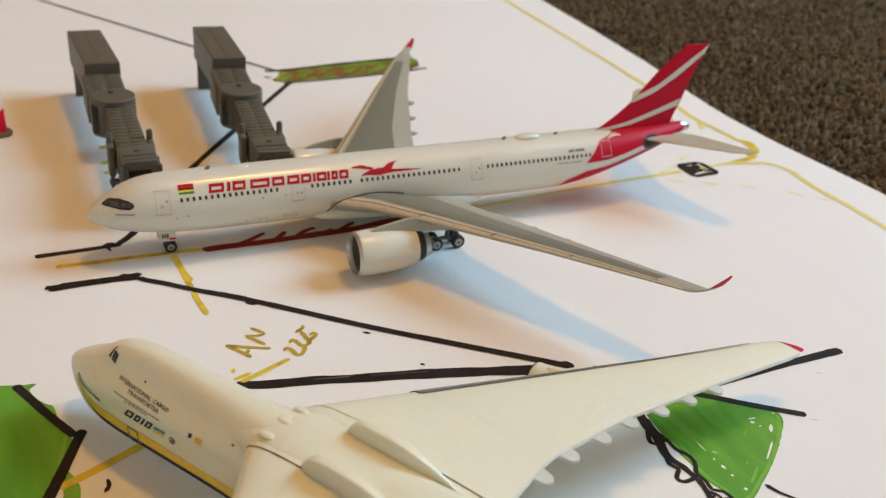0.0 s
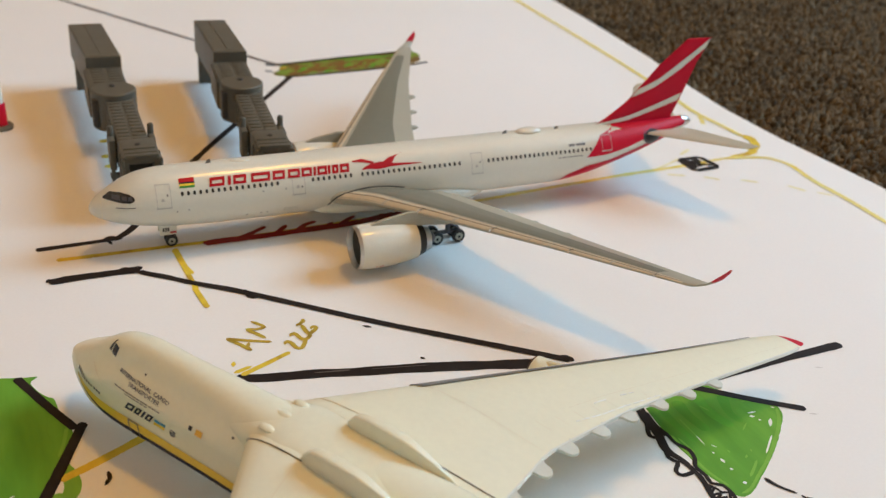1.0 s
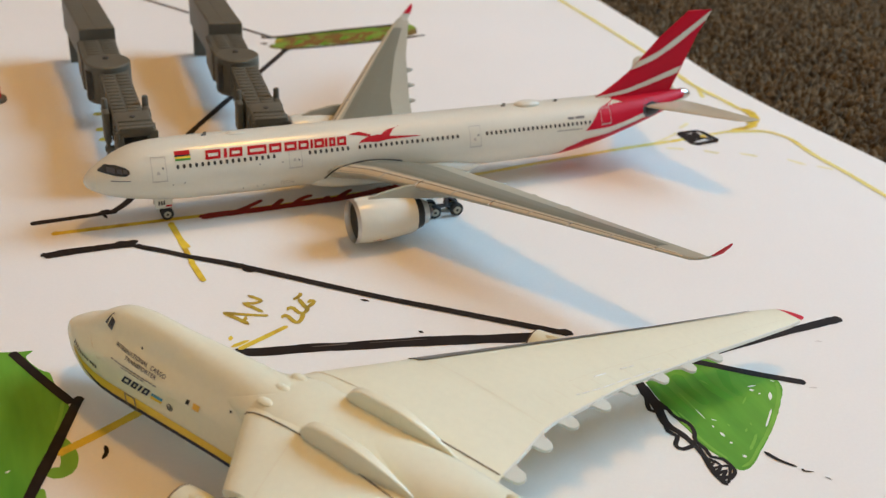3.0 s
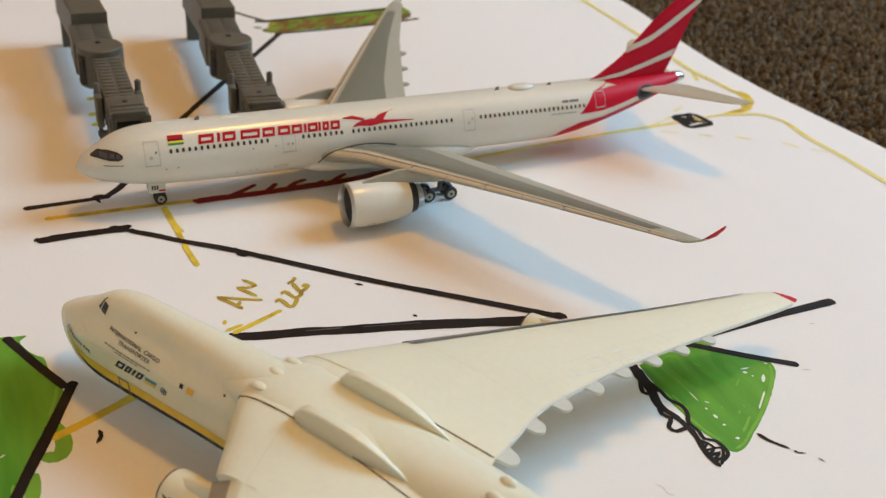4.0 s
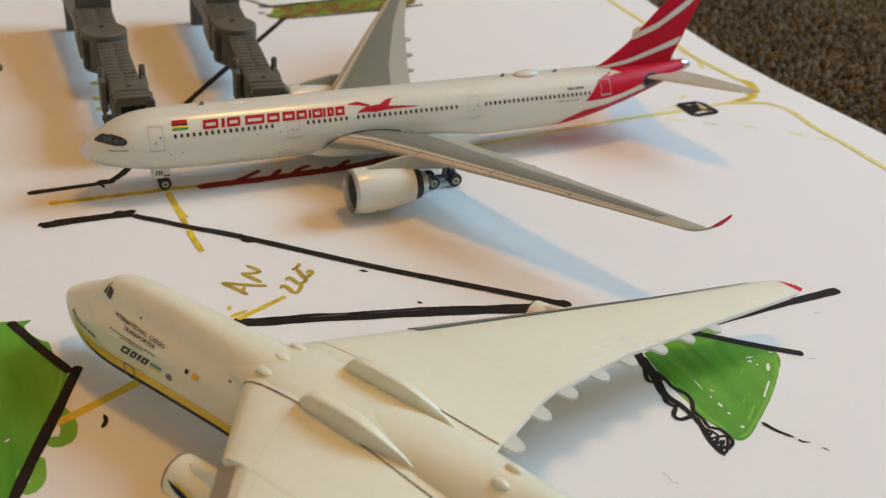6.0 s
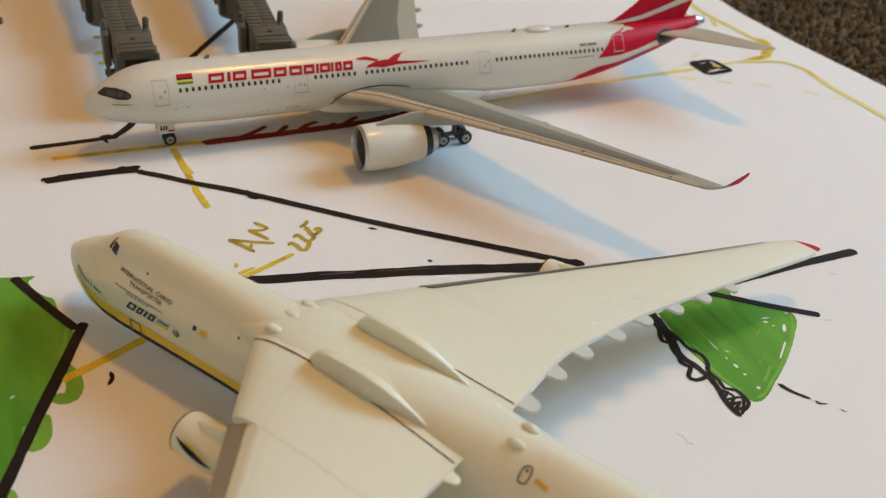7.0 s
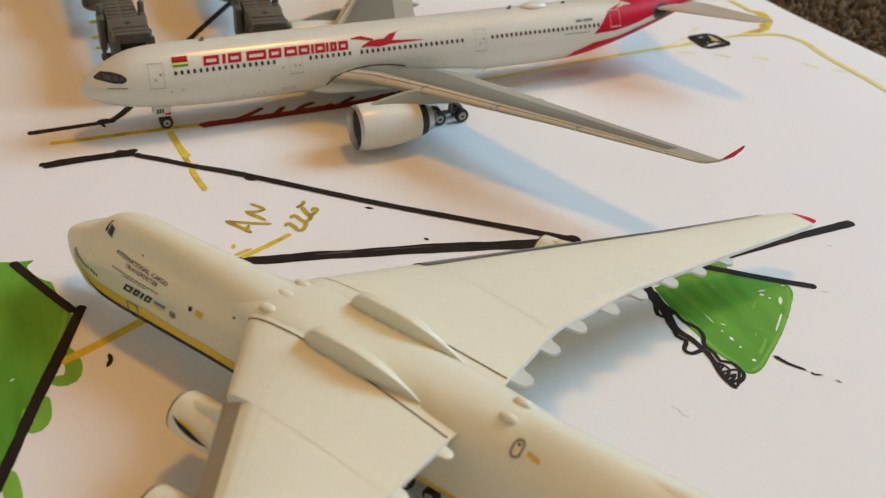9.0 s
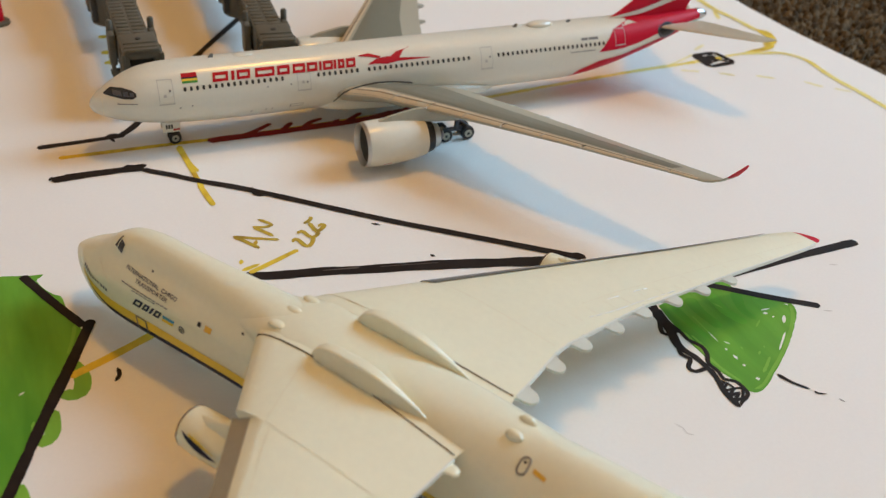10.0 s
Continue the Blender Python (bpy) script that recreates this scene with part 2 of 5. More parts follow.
def wing_at(sections, y, f, lift=0.05, under=False):
    """A point on the upper skin at span y and chord fraction f."""
    ys = [abs(s[1]) for s in sections]
    vals = [np.interp(abs(y), ys, [s[k] for s in sections]) for k in (0, 2, 3, 4, 5)]
    x, z, c, t, d = vals
    ups = AIRFOIL[:9]
    b = np.interp(f, [p[0] for p in ups], [p[1] for p in ups])
    return (x + c * f, y, z + t * b - d * f + lift)


def wing_patch(sections, y0, y1, front, back, n=24, m=6, lift=0.06):
    """A thin sheet on the upper skin, between two chord fractions that may change along the span."""
    knots = [(p[0] - (front[0] + front[1]) / 2) / ((back[0] + back[1] - front[0] - front[1]) / 2) for p in AIRFOIL[:9]]
    cuts = sorted({j / m for j in range(m + 1)} | {u for u in knots if 0.02 < u < 0.98})
    spans = sorted({i / n for i in range(n + 1)} | {u for u in [(sec[1] - y0) / (y1 - y0) for sec in sections] if 0.001 < u < 0.999})
    rows = []
    for s in spans:
        y = y0 + (y1 - y0) * s
        f0, f1 = front[0] + (front[1] - front[0]) * s, back[0] + (back[1] - back[0]) * s
        rows.append([wing_at(sections, y, f0 + (f1 - f0) * u, lift) for u in cuts])
    return loft(rows, cap=False, closed=False)


class Hull:
    """A fuselage given by stations: x, top, bottom, half width; bulge is the height of the widest place, power the fullness."""

    def __init__(self, stations, power=2.0, shoulder=0.0, low_power=None):
        self.s = np.array(stations, float)
        self.power, self.shoulder, self.low_power = power, shoulder, low_power or power

    def fullness(self, x, below):
        """The exponent of the cross-section, above or below the widest place."""
        if not below:
            return self.power - (0.85 * min(1.0, max(0.0, (x - 78) / 14)) if self.shoulder else 0.0)
        return self.power + (self.low_power - self.power) * min(1.0, max(0.0, (x - 3) / 12))

    def at(self, x):
        s = self.s
        i = int(np.clip(np.searchsorted(s[:, 0], x) - 1, 0, len(s) - 2))
        x0, x1 = s[i, 0], s[i + 1, 0]
        t = np.clip((x - x0) / (x1 - x0), 0, 1)
        lo, hi = max(i - 1, 0), min(i + 2, len(s) - 1)
        m0 = (s[i + 1, 1:] - s[lo, 1:]) / (s[i + 1, 0] - s[lo, 0])
        m1 = (s[hi, 1:] - s[i, 1:]) / (s[hi, 0] - s[i, 0])
        if i == 0:
            m0 = (s[1, 1:] - s[0, 1:]) / (x1 - x0) * 1.6
        h = x1 - x0
        return ((2 * t ** 3 - 3 * t ** 2 + 1) * s[i, 1:] + (t ** 3 - 2 * t ** 2 + t) * h * m0 + (-2 * t ** 3 + 3 * t ** 2) * s[i + 1, 1:] + (t ** 3 - t ** 2) * h * m1)

    def narrowing(self, x, k):
        """How the upper deck draws in above a waist."""
        if not self.shoulder or k <= 0.1:
            return 1.0
        t = min(1.0, (k - 0.1) / 0.55)
        grow = min(1.0, max(0.0, (x - 3) / 11)) * min(1.0, max(0.0, (62 - x) / 34))
        return 1 - self.shoulder * grow * t * t * (3 - 2 * t)

    def half(self, x, z):
        """Half the width at height z."""
        top, bot, w = self.at(x)
        c, h = (top + bot) / 2, (top - bot) / 2
        k = min(1.0, abs((z - c) / h))
        e = self.fullness(x, z < c)
        y = w * max(0.0, 1 - k ** e) ** (1 / e)
        return y * self.narrowing(x, (z - c) / h)

    def ring(self, x, n=48):
        top, bot, w = self.at(x)
        c, h = (top + bot) / 2, (top - bot) / 2
        out = []
        for i in range(n):
            a = 2 * math.pi * (i + 0.5) / n
            e = self.fullness(x, math.sin(a) < 0)
            z = c + h * math.copysign(abs(math.sin(a)) ** (2 / e), math.sin(a))
            y = w * math.copysign(abs(math.cos(a)) ** (2 / e), math.cos(a))
            out.append((x, y * self.narrowing(x, (z - c) / h), z))
        return out

    def skin(self, xs):
        return loft([self.ring(x) for x in xs])

    def port(self, x, z, off=0.05):
        """A point on the port side, a little proud."""
        top, bot, w = self.at(x)
        z = min(max(z, bot + 0.02), top - 0.02)
        y0 = self.half(x, z)
        e = 0.05
        dydz = (self.half(x, min(z + e, top - 0.01)) - self.half(x, max(z - e, bot + 0.01))) / (2 * e)
        dydx = (self.half(x + e, z) - self.half(x - e, z)) / (2 * e)
        n = Vector((-dydx, 1, -dydz)).normalized()
        return (x + n.x * off, -(y0 + n.y * off), z + n.z * off)

    def sheet(self, lower, upper, n=16, m=4, off=0.05):
        """A print between two (x, z) curves given as point lists of equal length."""
        lo, up = np.array(lower, float), np.array(upper, float)
        k = np.linspace(0, len(lo) - 1, n + 1)
        idx = np.arange(len(lo))
        rows = []
        for t in k:
            a = (np.interp(t, idx, lo[:, 0]), np.interp(t, idx, lo[:, 1]))
            b = (np.interp(t, idx, up[:, 0]), np.interp(t, idx, up[:, 1]))
            rows.append([self.port(a[0] + (b[0] - a[0]) * j / m, a[1] + (b[1] - a[1]) * j / m, off) for j in range(m + 1)])
        return loft(rows, cap=False, closed=False)

    def outline(self, x0, x1, z0, z1, w=0.22, lean=0.0, off=0.06):
        """A rectangular outline printed on the side."""
        f = lambda x, z: (x + lean * (z - z0), z)
        bars = [((x0, z0), (x1, z0), (x0, z0 + w), (x1, z0 + w)), ((x0, z1 - w), (x1, z1 - w), (x0, z1), (x1, z1)),
                ((x0, z0), (x0 + w, z0), (x0, z1), (x0 + w, z1)), ((x1 - w, z0), (x1, z0), (x1 - w, z1), (x1, z1))]
        return joined(*[self.sheet([f(*a), f(*b)], [f(*c), f(*d)], 3, 5, off + 0.004 * i) for i, (a, b, c, d) in enumerate(bars)])


def print_shape(hull, kind, x0, x1, z0, z1, w=0.46, lean=0.12, rail=0.42):
    """A plain slanted bar or frame printed on a hull's side."""
    f = lambda x, z: (x + lean * (z - z0), z)
    def bar(xa, xb, za, zb, off):
        return hull.sheet([f(xa, za), f(xb, za)], [f(xa, zb), f(xb, zb)], 4, 4, off)
    if kind == "bar":
        return bar(x0, x1, z0, z1, 0.07)
    return joined(bar(x0, x0 + w, z0, z1, 0.07), bar(x1 - w, x1, z0, z1, 0.075), bar(x0, x1, z1 - rail, z1, 0.08), bar(x0, x1, z0, z0 + rail, 0.085))


def letters(body, height):
    """The outline of a text in the built-in font, as a triangulated bmesh with its lower left corner at 0, 0."""
    curve = bpy.data.curves.new("lettering", "FONT")
    curve.body, curve.size, curve.resolution_u = body, height / 0.7, 3
    curve.offset = 0.016 * height
    ob = bpy.data.objects.new("lettering", curve)
    scene.collection.objects.link(ob)
    me = bpy.data.meshes.new_from_object(ob.evaluated_get(bpy.context.evaluated_depsgraph_get()))
    bm = bmesh.new()
    bm.from_mesh(me)
    bpy.data.objects.remove(ob)
    bpy.data.curves.remove(curve)
    bpy.data.meshes.remove(me)
    return bm


# ---- room ----


def room():
    t = 0.12
    def slab(name, x0, x1, y0, y1, z0, z1, mat):
        ob = mesh_object(name, box(x0, x1, y0, y1, z0, z1, 0), mat, smooth=0, unit=1)
        return tagged(ob, kind="structure")
    zf = -0.0075
    slab("wall_west", ROOM_X0 - t, ROOM_X0, ROOM_Y0, ROOM_Y1, zf, ROOM_H, WALL)
    slab("wall_north", ROOM_X0 - t, ROOM_X1 + t, ROOM_Y1, ROOM_Y1 + t, zf, ROOM_H, WALL)
    slab("wall_south", ROOM_X0 - t, ROOM_X1 + t, ROOM_Y0 - t, ROOM_Y0, zf, ROOM_H, WALL)
    east = joined(box(ROOM_X1, ROOM_X1 + t, ROOM_Y0, WIN_Y0, zf, ROOM_H, 0), box(ROOM_X1, ROOM_X1 + t, WIN_Y1, ROOM_Y1, zf, ROOM_H, 0),
                  box(ROOM_X1, ROOM_X1 + t, WIN_Y0, WIN_Y1, zf, WIN_Z0, 0), box(ROOM_X1, ROOM_X1 + t, WIN_Y0, WIN_Y1, WIN_Z1, ROOM_H, 0))
    tagged(mesh_object("wall_east", east, WALL, smooth=0, unit=1), kind="structure")
    slab("ceiling", ROOM_X0 - t, ROOM_X1 + t, ROOM_Y0 - t, ROOM_Y1 + t, ROOM_H, ROOM_H + t, CEILING)
    w = new("window_1")
    w.matrix_world = pose(ROOM_X1 + 0.07, (WIN_Y0 + WIN_Y1) / 2, WIN_Z0)
    tagged(w, "white painted window frame with one clear pane", "window", kind="structure")
    hy, hz = (WIN_Y1 - WIN_Y0) / 2, WIN_Z1 - WIN_Z0
    bars = joined(box(-.02, .02, -hy, hy, 0, .04, 0), box(-.02, .02, -hy, hy, hz - .04, hz, 0),
                  box(-.02, .02, -hy, -hy + .04, .04, hz - .04, 0), box(-.02, .02, hy - .04, hy, .04, hz - .04, 0))
    mesh_object("window_frame", bars, FRAME, w, smooth=0, unit=1)
    pane = mesh_object("pane", box(-.003, .003, -hy + .04, hy - .04, .04, hz - .04, 0), GLASS, w, smooth=0, unit=1)
    pane.visible_shadow = False
    c = thing("ceiling_light", 550, 30, ROOM_H * 1000, label="round ceiling light with a pale shallow housing", category="ceiling light")
    part("housing", turned([(-55, 120), (-50, 165), (-20, 175), (0, 175)], (0, 0, 0), "z", 40), LAMP_GLASS, c)


room()

# ---- carpet and paper ----
TUFT_X, TUFT_Y = (201.0, 470.0), (-120.0, 300.0)


def carpet():
    base = mesh_object("floor", box(ROOM_X0, ROOM_X1, ROOM_Y0, ROOM_Y1, -0.0275, -0.0075, 0), CARPET_BASE, smooth=0, unit=1)
    tagged(base, "brown grey carpeted floor", kind="structure")
    rng = np.random.default_rng(3)
    pitch = 1.55
    nx, ny = int((TUFT_X[1] - TUFT_X[0]) / pitch), int((TUFT_Y[1] - TUFT_Y[0]) / pitch)
    n, k = nx * ny, 5
    ii, jj = np.meshgrid(np.arange(nx), np.arange(ny), indexing="ij")
    x = TUFT_X[0] + (ii + 0.5 * (jj % 2)).ravel() * pitch + rng.normal(0, 0.5, n)
    y = TUFT_Y[0] + jj.ravel() * pitch + rng.normal(0, 0.5, n)
    turn, size, lift = rng.normal(-0.45, 0.5, n), rng.uniform(0.65, 1.45, n), np.minimum(0.8, rng.normal(-0.4, 0.9, n))
    lean_x, lean_y = rng.normal(0, 1.2, n), rng.normal(0, 1.0, n)
    verts = np.zeros((n, 3, k, 3))
    for lev, (z, r) in enumerate(((-7.6, 0.5), (-3.4, 1.0), (-1.0, 0.42))):
        for q in range(k):
            a = 2 * math.pi * q / k + lev * 0.5
            rr = r * size * rng.uniform(0.75, 1.25, n)
            u, v = 1.7 * rr * math.cos(a), 0.72 * rr * math.sin(a)
            verts[:, lev, q, 0] = x + lean_x * lev / 2 + u * np.cos(turn) - v * np.sin(turn)
            verts[:, lev, q, 1] = y + lean_y * lev / 2 + u * np.sin(turn) + v * np.cos(turn)
            verts[:, lev, q, 2] = z + lift * lev / 2
    faces = []
    for o in range(0, n * 3 * k, 3 * k):
        for lev in (0, k):
            for q in range(k):
                p = (q + 1) % k
                faces.append((o + lev + q, o + lev + p, o + lev + k + p, o + lev + k + q))
        faces.append(tuple(range(o + 2 * k, o + 3 * k)))
    verts = (verts.reshape(-1, 3) * MM).tolist()
    me = bpy.data.meshes.new("carpet_tufts")
    me.from_pydata(verts, [], faces)
    me.materials.append(CARPET)
    me.polygons.foreach_set("use_smooth", [True] * len(me.polygons))
    tagged(new("carpet_tufts", me), "short looped brown and grey carpet pile", "carpet", kind="stuff")


carpet()

PAPER_X0, PAPER_X1, PAPER_Y0, PAPER_Y1 = -380.0, 210.0, -330.0, 510.0


def EDGE(y):
    """How far the sheet's edge bows out of line."""
    return float(np.interp(y, [-120, -20, 20, 45, 70, 100, 150, 195, 400], [6.0, 2.6, -1.4, -2.0, 0.2, 5.0, 8.6, 10.6, 16.0]))



def paper_sheet():
    """One large sheet lying flat, with an edge that wavers a little."""
    bm = bmesh.new()
    nx, ny = 48, 140
    top, low = [], []
    for i in range(nx + 1):
        rt, rl = [], []
        for j in range(ny + 1):
            x = PAPER_X0 + (PAPER_X1 - PAPER_X0) * i / nx
            y = PAPER_Y0 + (PAPER_Y1 - PAPER_Y0) * j / ny
            if i == nx:
                x += EDGE(y)
            rt.append(bm.verts.new((x, y, 0)))
            rl.append(bm.verts.new((x, y, -0.45)))
        top.append(rt)
        low.append(rl)
    for i in range(nx):
        for j in range(ny):
            bm.faces.new((top[i][j], top[i + 1][j], top[i + 1][j + 1], top[i][j + 1]))
            bm.faces.new((low[i][j], low[i][j + 1], low[i + 1][j + 1], low[i + 1][j]))
    for i in range(nx):
        bm.faces.new((top[i][0], low[i][0], low[i + 1][0], top[i + 1][0]))
        bm.faces.new((top[i][ny], top[i + 1][ny], low[i + 1][ny], low[i][ny]))
    for j in range(ny):
        bm.faces.new((top[0][j], top[0][j + 1], low[0][j + 1], low[0][j]))
        bm.faces.new((top[nx][j], low[nx][j], low[nx][j + 1], top[nx][j + 1]))
    ob = mesh_object("paper_sheet", bm, PAPER, smooth=0)
    return tagged(ob, "large white paper sheet with hand-drawn marker airport lines on carpet", "paper")


PAPER_SHEET = paper_sheet()
STROKE_RNG = np.random.default_rng(11)
LAYER = [0]


def stroke(name, pts, width, mat, ends=(1.0, 1.0), label="", wobble=0.07, level=None):
    """A marker stroke: a thin ribbon with round ends and an uneven edge, lying on the paper."""
    LAYER[0] += 1
    z = 0.04 + 0.0022 * (LAYER[0] % 40) if level is None else level
    path = smooth_curve([(x, y, 0) for x, y in pts], 0.7)
    n = len(path)
    left, right = [], []
    w = 1.0
    for i, p in enumerate(path):
        d = (path[min(i + 1, n - 1)] - path[max(i - 1, 0)]).normalized()
        side = Vector((-d.y, d.x, 0))
        s = i / (n - 1)
        w = 0.8 * w + 0.2 * (1 + STROKE_RNG.normal(0, wobble * 2))
        h = 0.5 * width * w * (ends[0] + (ends[1] - ends[0]) * s)
        reach = min(i, n - 1 - i) * 0.7
        if reach < h:
            h *= math.sqrt(max(0.06, 1 - (1 - reach / max(h, 0.01)) ** 2))
        left.append(p + side * h)
        right.append(p - side * h)
    bm = bmesh.new()
    a = [bm.verts.new((p.x, p.y, z + 0.0002 * i)) for i, p in enumerate(left)]
    b = [bm.verts.new((p.x, p.y, z + 0.0002 * i)) for i, p in enumerate(right)]
    for i in range(n - 1):
        bm.faces.new((a[i], b[i], b[i + 1], a[i + 1]))
    return part(name, bm, mat, PAPER_SHEET, label, smooth=0)


def field(name, pts, mat, label="", level=0.02, sag=0.35):
    """A coloured-in patch with a wavering outline."""
    loop = smooth_curve([(x, y, 0) for x, y in pts] + [(pts[0][0], pts[0][1], 0)], 0.9)[:-1]
    bm = bmesh.new()
    vs = [bm.verts.new((p.x + STROKE_RNG.normal(0, sag * 0.3), p.y + STROKE_RNG.normal(0, sag * 0.3), level)) for p in loop]
    bmesh.ops.triangle_fill(bm, use_beauty=True, edges=[bm.edges.new((vs[i], vs[(i + 1) % len(vs)])) for i in range(len(vs))])
    return part(name, bm, mat, PAPER_SHEET, label, smooth=0)


def drawing():
    B, Y, P = INK_BLACK, INK_YELLOW, INK_PALE
    # coloured-in areas first, then lines
    field("green_area", [(87.0, -87.8), (93.4, -86.1), (98.1, -85.8), (103.7, -84.3), (105.1, -85.2), (104.0, -87.0), (105.9, -89.0), (110.9, -93.6), (111.6, -95.4), (110.6, -98.0), (107.2, -101.3), (103.0, -105.0),
                         (99.3, -107.8), (95.2, -110.6), (91.8, -112.9), (90.0, -113.6), (88.6, -113.4), (87.9, -112.5), (88.0, -111.4), (87.4, -109.8), (86.8, -107.8), (86.2, -105.1), (86.4, -102.4), (86.2, -97.9), (86.5, -93.0)],
          INK_GREEN, "bright green marker fill with pale streaks", sag=0.12)
    field("green_area", [(-48, -38), (-26.0, -41.6), (-20.6, -42.7), (-18.6, -43.3), (-16.9, -43.7), (-15.1, -43.8), (-15.4, -44.6), (-16.1, -45.1), (-16.0, -46.7), (-14.7, -49.6), (-13.6, -50.9), (-12.8, -51.7), (-12.5, -53.7),
                         (-12.0, -57.7), (-10.7, -62.0), (-11.9, -66.0), (-13.9, -70.6), (-16.7, -77.3), (-18.8, -82.5), (-20.7, -87.3), (-22.6, -91.9), (-24.3, -95.7), (-26.7, -99.6), (-31, -112), (-48, -112)],
          INK_GREEN, "bright green marker fill with pale streaks", sag=0.12)
    field("green_area", [(71.3, 109.4), (71.2, 111.8), (74.2, 114.2), (76.6, 119.4), (89.1, 121.9), (106.2, 123.6), (124.6, 125.8), (127.6, 124.3), (127.5, 119.2), (124.1, 113.9), (114.9, 111.2), (97.4, 109.2), (81.1, 108.4), (75.0, 107.4)],
          INK_STRIP, "green and brown marker strip between black lines", sag=0.5)
    # loops of the pen that run out past the black edge
    for n, pts in enumerate(([(-13.6, -69.8), (-12.3, -73.3), (-12.2, -76.1), (-13.0, -78.0), (-14.3, -78.1), (-15.6, -77.0)], [(-17.5, -80.6), (-17.5, -83.5), (-17.8, -85.7), (-18.7, -87.0), (-20.2, -87.2)], [(-23.5, -94.5), (-23.0, -97.4), (-22.8, -101.0)])):
        stroke("green_loop", pts, 2.5, INK_GREEN_PALE, wobble=0.03, level=0.0215 + 0.0006 * n)
    # darker second passes, with the grain of the pen
    for n, (pts, w) in enumerate(((((93.8, -87.5), (93.4, -92.0), (94.2, -97.0)), 3.6), (((98.5, -87.4), (98.0, -92.6), (99.4, -97.5)), 3.4), (((103.5, -88.8), (101.5, -93.6), (102.0, -97.0)), 3.2), (((89.5, -88.5), (89.6, -94.0), (90.2, -99.0)), 2.6))):
        stroke("green_pass", pts, w, INK_GREEN_DARK, (0.7, 0.5), wobble=0.12, level=0.0236 + 0.0006 * n)
    # thin places between passes, and the paler rim
    for n, (pts, w) in enumerate((([(110.9, -95.8), (109.2, -98.6), (104.8, -102.9), (99.9, -106.8), (95.1, -110.0), (91.4, -112.4), (89.4, -112.8)], 0.8), ([(86.9, -96.0), (86.9, -101.5), (87.3, -106.5), (88.4, -110.5)], 0.7),
                                  ([(91.2, -92.3), (91.2, -96.1), (91.2, -100.3)], 0.4), ([(87.7, -97.1), (87.9, -99.2), (88.1, -101.6)], 0.4), ([(93.5, -109.8), (95.5, -108.3), (97.4, -106.7)], 0.6), ([(96.7, -104.9), (95.9, -105.6)], 0.5),
                                  ([(98.4, -103.8), (98.0, -104.5)], 0.4), ([(94.2, -102.7), (94.1, -103.5)], 0.4), ([(97.3, -90.4), (98.1, -92.1)], 0.5), ([(105.8, -91.6), (106.6, -92.0)], 0.5), ([(100.5, -99.0), (102.6, -97.4)], 0.4),
                                  ([(-22.7, -84.6), (-21.7, -81.0)], 1.3), ([(-20.0, -82.4), (-20.6, -87.4)], 0.6), ([(-14.8, -74.2), (-15.6, -75.8)], 0.8),
                                  ([(-23.0, -44.0), (-20.6, -46.0), (-17.4, -46.2)], 2.2), ([(-26.0, -76.0), (-24.2, -84.0), (-25.0, -94.0)], 2.0), ([(-11.6, -60.6), (-12.4, -64.4), (-13.6, -68.0)], 0.7))):
        stroke("pale_pass", pts, w, INK_GREEN_PALE if w < 1.1 else INK_GREEN, (1.0, 0.7), wobble=0.12, level=0.0286 + 0.0003 * n)
    # bare paper left between the strokes
    for n, (p, q, w) in enumerate((((107.8, -97.8), (106.2, -99.7), 0.7), ((104.7, -95.1), (106.5, -95.2), 0.45), ((104.4, -96.0), (105.3, -96.3), 0.75), ((91.5, -104.2), (91.5, -105.4), 0.7), ((91.4, -106.9), (91.7, -107.4), 0.6), ((91.2, -110.7), (91.9, -110.9), 0.8),
                                   ((91.3, -102.2), (91.2, -102.8), 0.4), ((105.3, -97.6), (105.8, -97.4), 0.45), ((100.3, -105.7), (104.6, -102.0), 0.32), ((110.2, -94.9), (110.8, -95.4), 0.4), ((91.2, -97.5), (91.2, -100.2), 0.22), ((92.2, -100.6), (92.8, -101.4), 0.3),
                                   ((-14.25, -74.5), (-13.95, -76.4), 0.8), ((-18.85, -84.6), (-19.3, -86.1), 0.7), ((-21.5, -75.7), (-20.7, -75.2), 0.4), ((-18.9, -81.3), (-19.6, -83.2), 0.4))):
        stroke("bare_fleck", [p, q], w, PAPER, level=0.0345 + 0.0003 * n)
    # brown, red and dark green hatching over the far strip
    for k in range(26):
        x = 76 + k * 1.7
        lo = 108.6 + 0.05 * (x - 75) + (k * 5 % 7) * 0.9
        stroke("strip_fleck", [(x, lo), (x + 2.4, lo + 1.8), (x + 3.6, lo + 4.4)], 1.15 + 0.12 * (k % 4), (INK_BROWN, INK_BROWN, INK_GREEN_DARK, INK_BROWN, INK_STRIP)[k % 5], level=0.029 + 0.0009 * (k % 7))
    for y0, x1, mt in ((112.0, 104, INK_BROWN), (117.4, 112, INK_BROWN), (114.6, 98, INK_BROWN), (121.2, 126, INK_GREEN_DARK)):
        stroke("brown_pass", [(78, y0 - 1.2), (84 + (x1 - 78) * 0.2, y0 + 0.6), (78 + (x1 - 78) * 0.6, y0 + 0.2), (x1, y0 + 1.8)], 1.3, mt, wobble=0.2, level=0.0281 + 0.0001 * (y0 - 108))
    stroke("yellow_fleck", [(74.0, 114.6), (77.2, 117.6)], 1.8, INK_OCHRE, level=0.036)
    # black lines
    stroke("black_line", [(-10.2, -10.2), (-3.7, -9.9), (3.6, -9.8), (8.4, -10.2)], 2.5, B)
    stroke("black_tick", [(-10.6, -10.3), (-9.9, -8.7)], 0.9, B)
